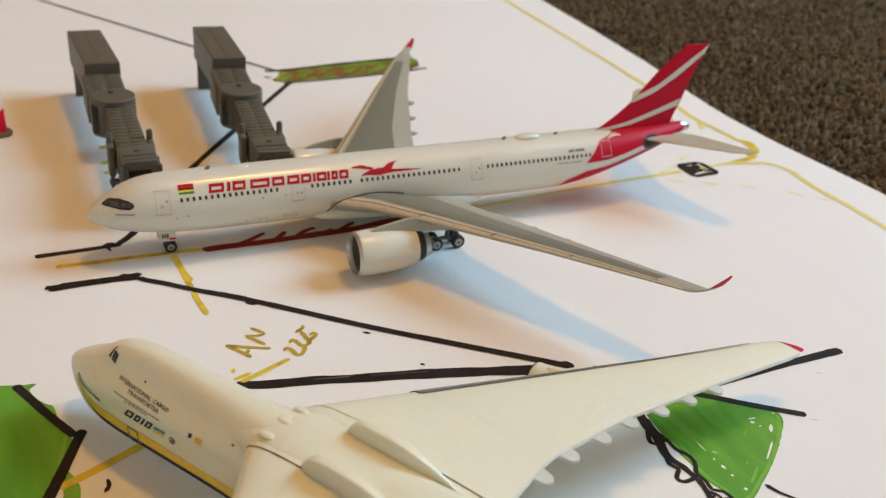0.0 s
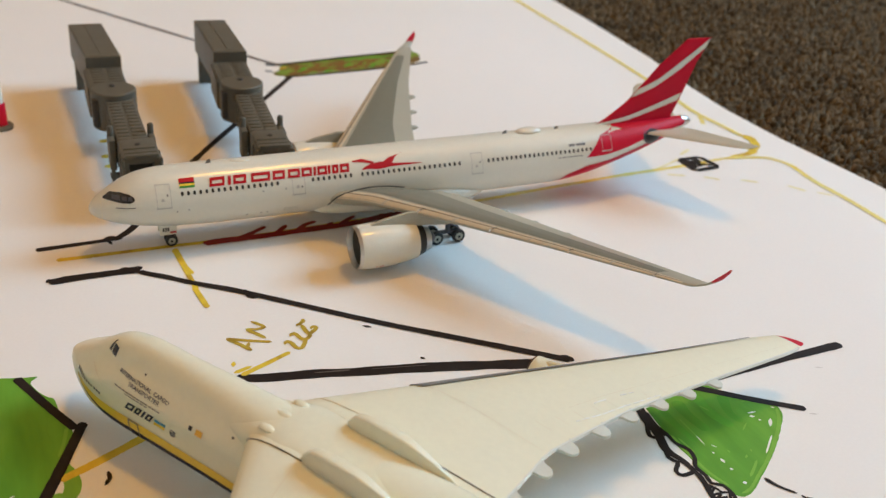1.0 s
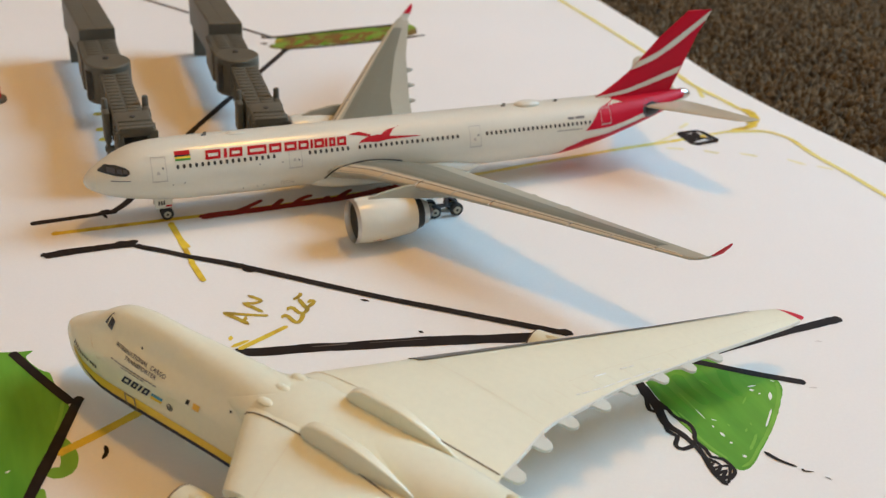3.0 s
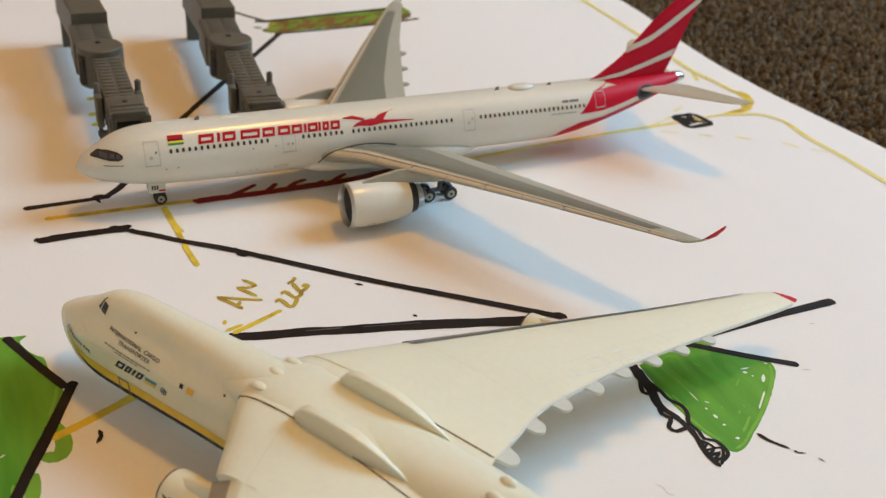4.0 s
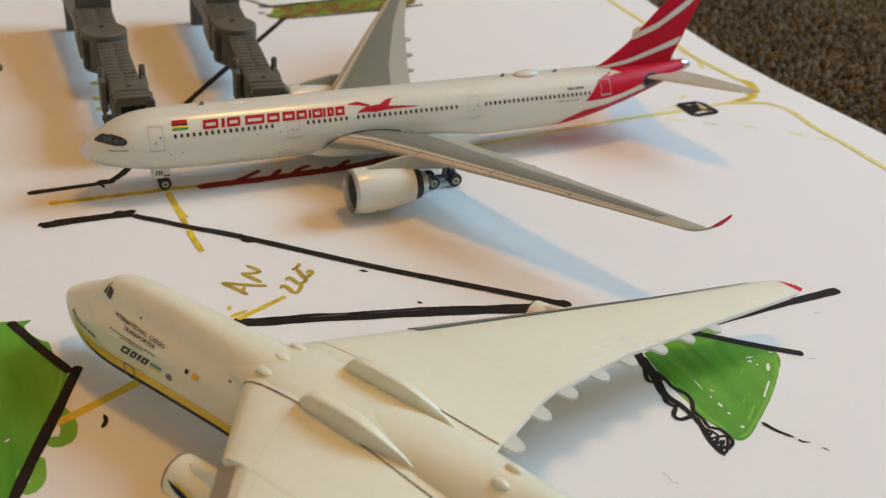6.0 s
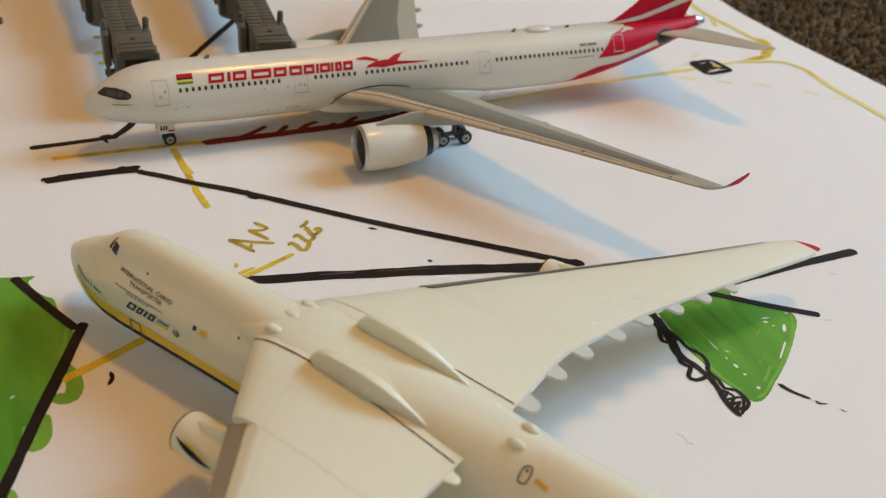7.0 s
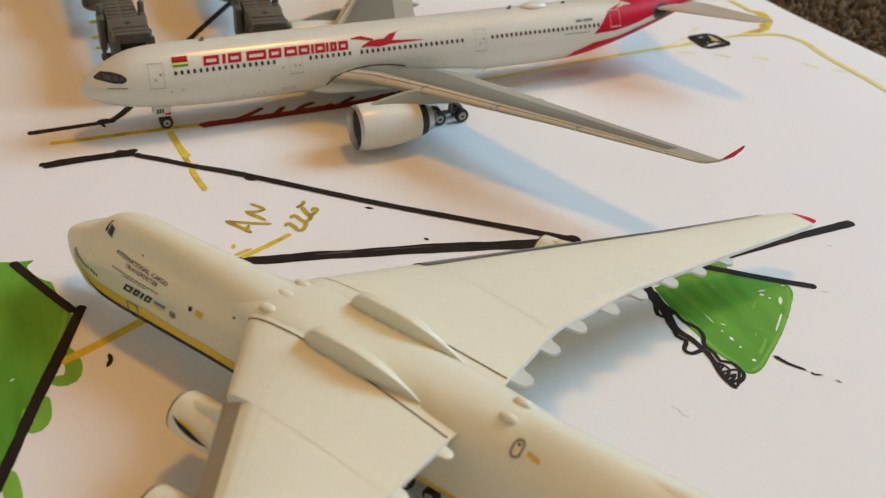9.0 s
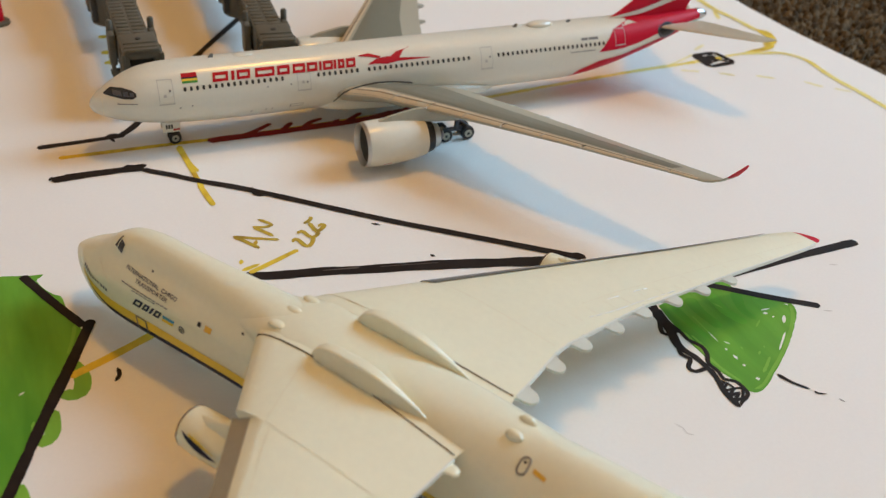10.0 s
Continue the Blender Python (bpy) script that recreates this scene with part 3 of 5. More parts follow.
    stroke("black_line", [(-8.0, -9.2), (0.1, -9.2)], 1.5, B)
    stroke("black_line", [(4.4, -8.6), (5.7, -9.2), (6.9, -9.4), (9.1, -9.0)], 2.2, B, (1.1, 0.8))
    stroke("black_line", [(8.2, -10.4), (9.1, -11.7), (13.0, -14.6), (18.4, -19.1), (27.5, -25.9), (48.4, -43.8), (62.5, -54.9), (81.5, -69.6)], 1.75, B, (1.0, 1.1))
    stroke("black_tick", [(27.2, -25.3), (28.0, -24.7)], 0.7, B)
    stroke("black_line", [(27.4, -26.6), (29.6, -28.6)], 1.9, B)
    stroke("black_tick", [(80.4, -67.6), (82.0, -70.0)], 1.8, B)
    stroke("black_line", [(-11.6, 5.1), (4.6, 5.8), (6.5, 6.6), (11.2, 12.2), (21, 29), (32.1, 46.8), (46.9, 67.5), (75.6, 107.0)], 1.8, B)
    stroke("black_tick", [(3.7, 5.8), (4.4, 3.3)], 0.8, B)
    stroke("black_line", [(3.0, 6.5), (6.0, 6.4)], 2.2, B)
    # far thin line, its ink also greyed to imitate haze and soft focus
    stroke("black_line", [(-12, 258), (7.0, 226.0), (52.9, 153.3), (67.8, 130.2), (74.2, 120.6)], 1.7, INK_PENCIL)
    stroke("black_line", [(70.8, 121.0), (76.6, 120.2), (98.1, 123.2), (120.5, 125.6), (127.3, 127.0)], 1.9, B)
    stroke("black_line", [(73.9, 107.0), (80.8, 107.3), (92.9, 107.9), (114.4, 110.0), (127.8, 112.6)], 1.5, B)
    stroke("black_tick", [(68.9, 114.8), (71.4, 113.5)], 1.5, INK_PENCIL)
    stroke("black_line", [(18.4, -55.3), (23.5, -56.9), (33.2, -58.6), (39.2, -60.1), (54.1, -63.2), (76.5, -69.0)], 3.0, B, (0.85, 1.1), "broad black marker line with a glossy streak")
    # gloss on the broad line, drawn as lighter strokes
    stroke("sheen_streak", [(32.4, -58.3), (35.6, -58.9), (39.2, -59.5)], 0.55, INK_SHEEN, (0.4, 1.0), level=0.2)
    stroke("sheen_streak", [(43.0, -60.4), (48.5, -61.5), (54.0, -62.6)], 0.3, INK_SHEEN, (0.6, 0.6), level=0.2)
    stroke("black_line", [(103.0, -84.2), (121, -82.8), (130, -82.4), (139.6, -82.1)], 1.9, B, (0.7, 1.25))
    stroke("black_line", [(95.5, -82), (101.0, -86.0), (108.5, -92.0), (116.4, -97.7)], 1.7, B)
    stroke("black_dot", [(46.7, -45.4), (48.2, -46.5)], 1.0, B)
    stroke("black_dot", [(53.6, -59.4), (54.2, -60.3)], 0.8, B)
    stroke("black_dot", [(85.6, -71.0), (86.7, -71.7)], 1.1, B)
    # scribbled edge of the far green patch
    stroke("black_scribble", [(86.1, -86.4), (85.1, -90.7), (84.9, -94.5), (83.7, -99.1), (84.7, -102.7), (85.0, -107.4), (84.0, -112.3), (84.2, -115.7)], 1.4, B, (1.3, 0.7), wobble=0.12)
    stroke("black_scribble", [(86.2, -88.5), (85.6, -92.5), (86.2, -96.0)], 1.3, B)
    stroke("black_scribble", [(85.1, -90.7), (83.1, -94.9), (84.7, -96.5), (82.8, -101.0), (83.6, -102.6), (81.9, -104.5), (82.5, -105.8), (85.1, -105.6)], 0.8, B, wobble=0.14)
    stroke("black_scribble", [(86.4, -95.3), (86.3, -98.0), (87.5, -100.4), (87.1, -102.7), (85.9, -104.6), (86.2, -107.1), (85.9, -109.0), (87.4, -110.1), (87.7, -112.4), (87.2, -113.7), (85.0, -114.8)], 0.75, B, wobble=0.14)
    stroke("black_scribble", [(85.0, -108.9), (86.1, -111.4), (83.8, -112.9), (86.3, -112.7), (83.7, -114.3), (86.3, -113.8)], 0.55, B, wobble=0.14)
    stroke("black_scribble", [(85.6, -106.2), (84.4, -109.6), (85.9, -110.0), (84.0, -111.4), (87.3, -112.0), (84.6, -115.4)], 0.5, B, wobble=0.14)
    stroke("black_line", [(95.5, -111.0), (96.4, -113.4), (98.3, -116.0)], 0.9, B, (1.1, 0.6), wobble=0.12)
    stroke("black_line", [(98.7, -116.6), (98.9, -117.3), (100.2, -117.9)], 0.6, B, (1.0, 0.4), wobble=0.15)
    stroke("black_line", [(101.2, -119.5), (101.8, -120.6)], 0.28, INK_PENCIL)
    stroke("black_line", [(-18.5, -43.4), (-14.2, -53.2), (-10.2, -61.5)], 1.75, B)
    stroke("black_line", [(-8.9, -60.2), (-13.6, -71.2), (-18.5, -82.2), (-23.8, -94.9), (-31, -111)], 1.8, B)
    stroke("black_tick", [(-9.8, -60.2), (-8.9, -60.6), (-8.6, -61.5)], 1.0, B)
    stroke("black_mark", [(-6.7, -74.0), (-6.6, -75.7), (-7.5, -77.2)], 0.75, B)
    # yellow guide lines
    stroke("yellow_line", [(-7.8, -0.8), (17.2, -1.0), (25.4, -1.2), (45, -0.9), (62, -0.1)], 1.5, Y, level=0.037)
    stroke("yellow_line", [(58, -0.3), (80, 0.9), (97.0, 2.4), (110, 3.8), (123.6, 5.0), (141.7, 6.6), (161.5, 7.6), (176.7, 9.0), (183, 9.3)], 1.5, P, wobble=0.14, level=0.032)
    stroke("yellow_line", [(17.3, -2.4), (17.8, -10.1), (18.7, -15.0)], 1.1, Y)
    stroke("yellow_line", [(16.9, -2.8), (17.6, -12.0), (18.2, -21.9)], 1.1, Y)
    stroke("yellow_line", [(17.9, -20.6), (18.3, -25.0), (18.8, -29.6)], 1.25, Y)
    stroke("yellow_tick", [(-7.6, -1.1), (-6.6, 0.0)], 0.9, Y)
    stroke("yellow_line", [(203.5, 232), (202.6, 198.1), (199.9, 104.9), (197.2, 64), (195.2, 45.9), (196.4, 33.3), (197.0, 24.1)], 1.9, P, wobble=0.12)
    stroke("yellow_line", [(196.6, 27.0), (197.0, 24.1), (199.3, 21.8), (198.4, 17.9), (195.8, 13.9), (189.7, 10.9), (183.0, 9.1)], 1.7, Y, wobble=0.14)
    stroke("yellow_line", [(197.4, 22.6), (197.6, 19.5), (195.8, 15.0), (191.6, 12.6)], 2.2, Y, wobble=0.14)
    stroke("yellow_line", [(180.5, 8.6), (184.5, 9.8), (190.0, 10.4), (193.8, 12.4)], 2.0, Y, (0.6, 1.1), wobble=0.14)
    stroke("yellow_line", [(181.0, 9.2), (191.7, 6.8), (194.8, 4.2), (196.5, -0.1), (196.0, -5.5), (195.4, -13.2), (195.9, -23.8), (195.6, -38.3), (195.1, -52.5), (195.0, -72)], 1.75, P, wobble=0.12)
    stroke("yellow_line", [(196.5, 1.4), (196.8, -2.3), (196.1, -6.8), (195.5, -13.0), (195.8, -20.0)], 1.9, Y, (0.6, 0.7))
    for a, b in (((155.3, 3.7), (160.2, 1.6)), ((164.9, -0.5), (168.5, -3.5)), ((174.3, -5.0), (178.3, -8.1)), ((185.3, -12.0), (188.1, -16.7)), ((190.5, -18.1), (194.0, -21.4))):
        stroke("yellow_dash", [a, b], 1.0, INK_FAINT, wobble=0.15)
    stroke("yellow_tick", [(194.9, 42.1), (191.4, 35.1)], 1.6, P)
    stroke("yellow_tick", [(168.2, 15.2), (173.2, 17.9)], 1.1, INK_FAINT)
    stroke("yellow_tick", [(153.7, 7.5), (158.9, 9.4), (165.5, 12.4)], 0.8, INK_FAINT)
    stroke("yellow_line", [(19.6, -54.8), (24.9, -52.5), (30.2, -50.1)], 1.15, Y)
    stroke("yellow_tick", [(18.5, -53.7), (22.1, -52.5)], 1.0, Y)
    stroke("yellow_dot", [(19.3, -50.1), (18.8, -51.6)], 1.0, Y)
    stroke("yellow_line", [(-14.0, -73.8), (-7.8, -71.1), (1.2, -66.6)], 1.7, Y, level=0.0361)
    for a, b in (((9.2, 64.8), (12.0, 65.1)), ((8.6, 53.3), (10.9, 54.9)), ((8.4, 46.9), (11.0, 47.8))):
        stroke("yellow_dash", [a, b], 2.4, Y)
    # handwriting: A n 2 2 5
    for pts in ([(19.8, -42.0), (23.9, -44.0), (27.8, -45.6)], [(19.8, -42.0), (21.6, -44.5), (23.4, -47.3)], [(23.6, -44.5), (22.8, -46.3)],
                [(25.8, -37.2), (27.0, -38.7), (27.8, -40.1), (26.0, -40.4), (24.3, -39.8), (25.6, -41.8), (27.1, -44.1)],
                [(30.0, -47.0), (30.8, -46.4), (31.4, -47.4), (31.8, -49.0), (32.6, -49.5), (33.5, -48.5), (34.1, -47.2), (33.8, -46.1)],
                [(31.7, -44.6), (32.7, -44.0), (33.2, -45.0), (33.7, -46.5), (34.7, -46.6), (35.5, -45.8), (35.6, -44.8)],
                [(33.9, -41.4), (35.0, -40.9), (35.9, -40.0), (35.6, -39.5)],
                [(35.0, -41.3), (35.2, -43.3), (35.5, -44.9), (36.4, -44.6), (37.6, -43.4), (37.2, -42.7), (36.3, -43.5)]):
        stroke("handwriting_stroke", pts, 0.9, INK_OCHRE, wobble=0.12)
    for x, y in ((19.9, -42.1), (23.3, -47.1), (30.1, -46.9), (31.9, -44.5), (34.2, -41.3), (35.7, -39.8), (37.4, -43.0), (27.6, -40.1)):
        stroke("ink_blot", [(x - 0.25, y), (x + 0.25, y - 0.1)], 1.05, INK_OCHRE)
    # red scribble beside the guide line
    stroke("red_line", [(24.0, -2.3), (28.7, -2.2), (33.9, -2.2), (41.8, -2.3), (50.2, -2.1), (55.8, -2.0), (63.3, -1.2), (71.4, 0.2), (80, 1.6)], 1.7, INK_RED, wobble=0.14, level=0.14)
    stroke("red_line", [(24.6, -1.4), (30.5, -1.2), (40.0, -1.4), (50.0, -1.1), (60.0, -0.8), (72.0, 1.2)], 1.3, INK_RED, wobble=0.2, level=0.155)
    stroke("red_blot", [(24.2, -0.9), (24.6, -2.8)], 1.7, INK_RED, level=0.17)
    for n, pts in enumerate(([(32.0, -1.6), (35.6, 0.2), (39.4, 2.6)], [(41.0, -1.5), (42.7, 0.2), (44.2, 1.9)], [(46.2, -1.4), (48.6, 0.8), (51.6, 1.9)], [(53.4, -1.2), (55.4, 0.4)], [(57.0, -1.2), (59.6, 0.9), (61.6, 2.2)], [(66.4, -0.4), (68.8, 1.4)], [(71.4, 0.4), (74.8, 2.4)])):
        stroke("red_spike", pts, 1.3, INK_RED, (1.15, 0.9), level=0.172 + 0.008 * n)
    # small black diamond sign
    q = [(165.2, 11.8), (172.8, 12.0), (174.0, 4.4), (165.2, 3.6)]
    for i in range(4):
        stroke("black_line", [q[i], q[(i + 1) % 4]], 1.8, B, level=0.11 + 0.006 * i)
    for n, (pts, w) in enumerate((([(166.0, 11.4), (166.6, 8.0), (166.2, 5.2)], 2.8), ([(167.0, 10.6), (168.4, 8.4), (171.0, 10.6)], 2.6), ([(168.0, 6.0), (170.4, 7.0), (172.6, 5.6)], 1.3))):
        stroke("black_line", pts, w, B, level=0.14 + 0.006 * n)
    stroke("yellow_tick", [(170.6, 8.9), (171.8, 6.9)], 1.2, Y, level=0.165)
    # faint scuffs
    stroke("pencil_scuff", [(71.7, -115.3), (72.4, -116.5), (72.3, -117.8), (73.2, -118.4)], 0.3, SCUFF, level=0.02)
    for x, y in ((128, -87), (116, -99), (141, -105), (118, -118)):
        stroke("pencil_scuff", [(x, y), (x + 1.6, y - 0.7)], 0.5, SCUFF, level=0.02)


drawing()

# ---- the red and white airliner ----
LINER = Hull([(0, 11.45, 10.7, 0.35), (0.5, 12.4, 9.8, 1.6), (1.5, 13.45, 9.15, 2.9), (3, 14.45, 8.5, 4.0), (5, 15.75, 7.8, 5.1), (8, 17.35, 6.95, 6.2), (11, 18.35, 6.35, 6.7),
              (15, 18.9, 5.8, 6.95), (20, 19.1, 5.35, 7.05), (28, 19.1, 5.05, 7.05), (60, 19.1, 5.0, 7.05), (110, 19.1, 5.0, 7.05), (118, 19.1, 5.6, 7.0), (126, 19.1, 7.2, 6.5), (134, 19.0, 9.4, 5.5),
              (142, 19.0, 11.9, 4.2), (150, 19.05, 14.7, 2.6), (153.6, 19.0, 16.4, 1.6)])
LINER_WING = [(50.8, 5.0, 9.6, 30.0, 4.8, 1.8), (58.4, 13.5, 11.6, 23.6, 3.7, 1.3), (67.8, 27.0, 13.3, 18.3, 2.6, 0.9), (84.0, 51.0, 15.6, 10.7, 1.5, 0.4), (101.0, 76.0, 17.4, 4.6, 0.8, 0.1)]


def flap_lobe(x, y, z, k):
    """A flat rounded lobe that slopes down behind the trailing edge, with a fillet on its outboard side."""
    rings = []
    for s, inner, outer in ((-4.0, 0.8, 0.8), (-1.0, 2.0, 1.9), (0.1, 1.75, 2.15), (0.35, 1.65, 1.72), (0.7, 1.55, 1.5), (1.4, 1.45, 1.42), (2.0, 1.25, 1.28), (2.4, 0.95, 1.02), (2.65, 0.55, 0.62), (2.76, 0.15, 0.2)):
        top = z - 0.02 - 0.16 * s * k if s >= 0 else z - 0.3 + 0.05 * s
        e = 0.07 * k
        ring = [(-inner, -0.45), (-inner, -e), (-inner + e, 0.0), (outer - e, 0.0), (outer, -e), (outer, -0.45)]
        rings.append([(x + s * k, y + v * k, top + h) for v, h in ring])
    return loft(rings)


def mirrored(sections, sign):
    return [(x, sign * y, z, c, t, d) for x, y, z, c, t, d in sections]


def wheel(parent, x, y, z, r, w, face, hub=None):
    """A tyre with its hub; face is the side (+1 or -1 in y) that the hub shows on."""
    tyre = part("wheel", turned([(-w / 2, r * 0.72), (-w / 2 * 0.9, r * 0.93), (-w / 4, r), (w / 4, r), (w / 2 * 0.9, r * 0.93), (w / 2, r * 0.72)], (x, y, z), "y", 24), RUBBER, parent, "black tyre")
    part("hub", turned([(face * w * 0.42, r * 0.60), (face * w * 0.55, r * 0.56), (face * w * 0.58, r * 0.30)], (x, y, z), "y", 18), hub or METAL, tyre, "grey hub")
    part("hub_cap", turned([(face * w * 0.55, r * 0.24), (face * w * 0.64, r * 0.18)], (x, y, z), "y", 10), BLACK, tyre)


def airliner():
    a = thing("model_airliner", label="glossy white model airliner with red striped tail on its wheels", category="model aircraft")
    xs = list(np.concatenate([[0, .25, .5, .9, 1.5, 2.2, 3, 4, 5, 6.5, 8, 9.5, 11, 13, 15, 17.5, 20], np.arange(26, 110, 6), np.arange(110, 153, 2.5), [153.6]]))
    body = part("fuselage", LINER.skin(xs), WHITE, a)
    part("tail_pipe", turned([(-0.2, 1.56), (0.8, 1.5), (2.0, 1.25), (2.8, 0.85), (3.0, 0.5), (2.5, 0.35)], (153.3, 0, 17.75), "x", 20), METAL, a, "dull metal tail cone")
    belly = Hull([(47, 6.8, 6.0, 1.0), (51, 8.6, 5.1, 5.6), (58, 10.0, 4.5, 7.2), (72, 10.4, 4.2, 7.8), (84, 9.6, 4.3, 7.3), (91, 8.0, 4.9, 5.6), (96, 6.8, 5.6, 1.5)], 2.4)
    part("belly_fairing", belly.skin(np.linspace(47, 96, 26)), WHITE, a)
    # red tail paint, following the skin
    for side in (1, -1):
        for lower, upper, m in (([(120.6, 13.2), (127.3, 13.3), (132.3, 14.0), (138.2, 15.4), (147, 16.8), (153.5, 17.4)], [(125.4, 17.8), (130.8, 18.9), (136, 19.0), (142, 18.9), (148, 18.95), (153.5, 18.9)], 7),
                                ([(113.8, 6.0), (120, 6.6), (128, 8.2), (138, 10.9), (147, 13.6)], [(116.0, 8.8), (121.0, 10.8), (128, 11.4), (138, 13.7), (147, 15.8)], 6)):
            bm = LINER.sheet(lower, upper, 26, m)
            bmesh.ops.scale(bm, vec=(1, side, 1), verts=bm.verts)
            part("red_band", bm, RED, body, "red tail paint")
    rows = []
    for x in np.linspace(114.2, 149.0, 18):
        top, bot, w = LINER.at(x)
        c, h = (top + bot) / 2, (top - bot) / 2
        lim = 74 - 46 * min(1, (x - 114.2) / 10)
        rows.append([(x, (w + 0.07) * math.cos(math.radians(t)), c - (h + 0.07) * math.sin(math.radians(t))) for t in np.linspace(lim, 180 - lim, 13)])
    part("red_belly", loft(rows, cap=False, closed=False), RED, body, "red tail paint under the belly")
    rows = []
    for x in np.linspace(130.5, 153.5, 18):
        top, bot, w = LINER.at(x)
        c, h = (top + bot) / 2, (top - bot) / 2
        lim = 76 - 58 * min(1, (x - 130.5) / 9)
        rows.append([(x, (w + 0.09) * math.cos(math.radians(t)), c + (h + 0.09) * math.sin(math.radians(t))) for t in np.linspace(lim, 180 - lim, 15)])
    part("tail_saddle", loft(rows, cap=False, closed=False), RED, body, "red tail paint over the top")
    # wings
    for sign in (-1, 1):
        sec = mirrored(LINER_WING, sign)
        w = part("wing", wing(sec), PALE_WING, a, "pale grey wing with darker grey panel")
        part("grey_panel", wing_patch(sec, sign * 8, sign * 27, (0.16, 0.17), (0.80, 0.70), 14, 8), GREY_WING, w)
        part("grey_panel", wing_patch(sec, sign * 27, sign * 70, (0.17, 0.22), (0.70, 0.66), 30, 6), GREY_WING, w)
        part("leading_edge", wing_patch(sec, sign * 8, sign * 75, (0.004, 0.01), (0.055, 0.08), 40, 4, 0.05), BEIGE, w, "beige slat along the leading edge")
        part("slat_line", wing_patch(sec, sign * 9, sign * 74, (0.06, 0.09), (0.075, 0.112), 40, 2, 0.06), SLAT_BROWN, w)
        part("slat_strip", wing_patch(sec, sign * 9, sign * 74, (0.082, 0.12), (0.12, 0.17), 40, 2, 0.06), BEIGE, w)
        for k in range(8):
            y = sign * (17 + 7.6 * k)
            part("slat_joint", wing_patch(sec, y, y + sign * 0.35, (0.0, 0.0), (0.10, 0.12), 1, 3, 0.09), CHROME if k % 2 else PALE_LINE, w)
        for y, f, ln in ((26.8, 0.90, 5.6), (35.4, 0.90, 5.2), (44.4, 0.90, 4.6)):
            px, _, pz = wing_at(sec, sign * y, f, 0)
            part("flap_fairing", blob((px + 0.5, sign * y, pz - 1.15), (ln * 0.6, 0.62, 0.8)), PALE_WING, w)
        tip = [(101.0, sign * 76.0, 17.4, 4.6, 0.8, 0.1), (102.0, sign * 76.9, 17.6, 3.5, 0.6, 0.0), (103.4, sign * 77.8, 18.1, 2.9, 0.5, 0.0), (104.5, sign * 78.4, 18.9, 2.5, 0.45, 0.0), (106.4, sign * 79.15, 20.6, 1.5, 0.35, 0.0), (107.4, sign * 79.5, 21.5, 0.5, 0.25, 0.0)]
        part("tip_curve", wing(tip[:4]), PALE_WING, w)
        part("winglet", wing([(x - 0.04, y + sign * 0.02, z, c + 0.08, t + 0.06, d) for x, y, z, c, t, d in tip[3:]]), RED, w, "red upturned winglet")
        # engine
        ey, ez = sign * 24.4, 6.3
        e = part("engine", turned([(0.6, 4.85), (1.4, 4.95), (4.0, 5.1), (7.4, 5.0), (11.0, 4.6), (14.2, 4.05), (14.3, 3.4)], (52.0, ey, ez), "x", 40, cap=False), WHITE, a, "glossy white engine cowling")
        part("intake_lip", turned([(1.2, 4.3), (0.5, 4.4), (-0.08, 4.6), (0.3, 4.8), (0.7, 4.9), (0.75, 4.8)], (52.0, ey, ez), "x", 40, cap=False), METAL, e, "bare metal intake lip")
        part("intake_duct", turned([(1.2, 4.3), (5.0, 4.1), (5.1, 0.1)], (52.0, ey, ez), "x", 32, cap=False), FAN_GREY, e, "dark intake duct with fan")
        part("spinner", turned([(5.0, 1.2), (3.6, 0.75), (2.9, 0.1)], (52.0, ey, ez), "x", 18), DARK_METAL, e)
        part("exhaust_band", turned([(13.9, 3.85), (14.5, 3.75), (16.0, 3.3), (16.1, 2.6)], (52.0, ey, ez), "x", 32), BLACK, e)
        part("exhaust_ring", turned([(15.8, 2.85), (16.5, 2.9), (17.5, 2.6), (17.6, 2.2)], (52.0, ey, ez), "x", 30), METAL, e)
        part("exhaust_cone", turned([(17.2, 2.1), (18.2, 1.6), (19.0, 0.8), (19.3, 0.1)], (52.0, ey, ez), "x", 24), DARK_METAL, e)
        py = [(55.2, 10.9, 11.2), (58, 11.1, 12.2), (64, 10.4, 13.3), (70, 9.8, 13.3), (74, 9.4, 12.4), (78, 10.4, 11.4)]
        part("pylon", loft([[(x, ey - 0.6, lo), (x, ey - 0.4, hi), (x, ey + 0.4, hi), (x, ey + 0.6, lo)] for x, lo, hi in py]), PALE_WING, a, "grey engine pylon")
        # black strip that paints the dark shadow under the pylon front
        part("pylon_shadow_gap", loft([[(x, ey - 0.95, lo - 0.5), (x, ey - 0.95, lo - 0.1), (x, ey + 0.95, lo - 0.1), (x, ey + 0.95, lo - 0.5)] for x, lo in ((54.6, 11.0), (57, 11.35), (61, 11.1))]), BLACK, e)
        if sign < 0:
            for dx in (0, 0.8, 1.4):
                part("red_mark", blob((56.0 + dx, ey - 3.9, ez - 3.15), (0.18, 0.12, 0.25), 6), RED_PRINT, e)
        # main gear
        g = part("main_gear", joined(tube([(79.2, sign * 14.4, 9.5), (79.0, sign * 14.7, 2.0)], 0.62), tube([(75.8, sign * 14.7, 1.75), (82.2, sign * 14.7, 1.8)], 0.55),
                                     tube([(79.2, sign * 14.6, 5.0), (75.2, sign * 13.4, 9.0)], 0.34), tube([(79.2, sign * 14.7, 4.2), (82.0, sign * 14.7, 2.2)], 0.3)), DARK_METAL, a, "dark metal landing gear leg")
        part("gear_door", box(77.2, 81.6, sign * 15.6 - 0.15, sign * 15.6 + 0.15, 5.0, 8.6, 0.1), WHITE, g)
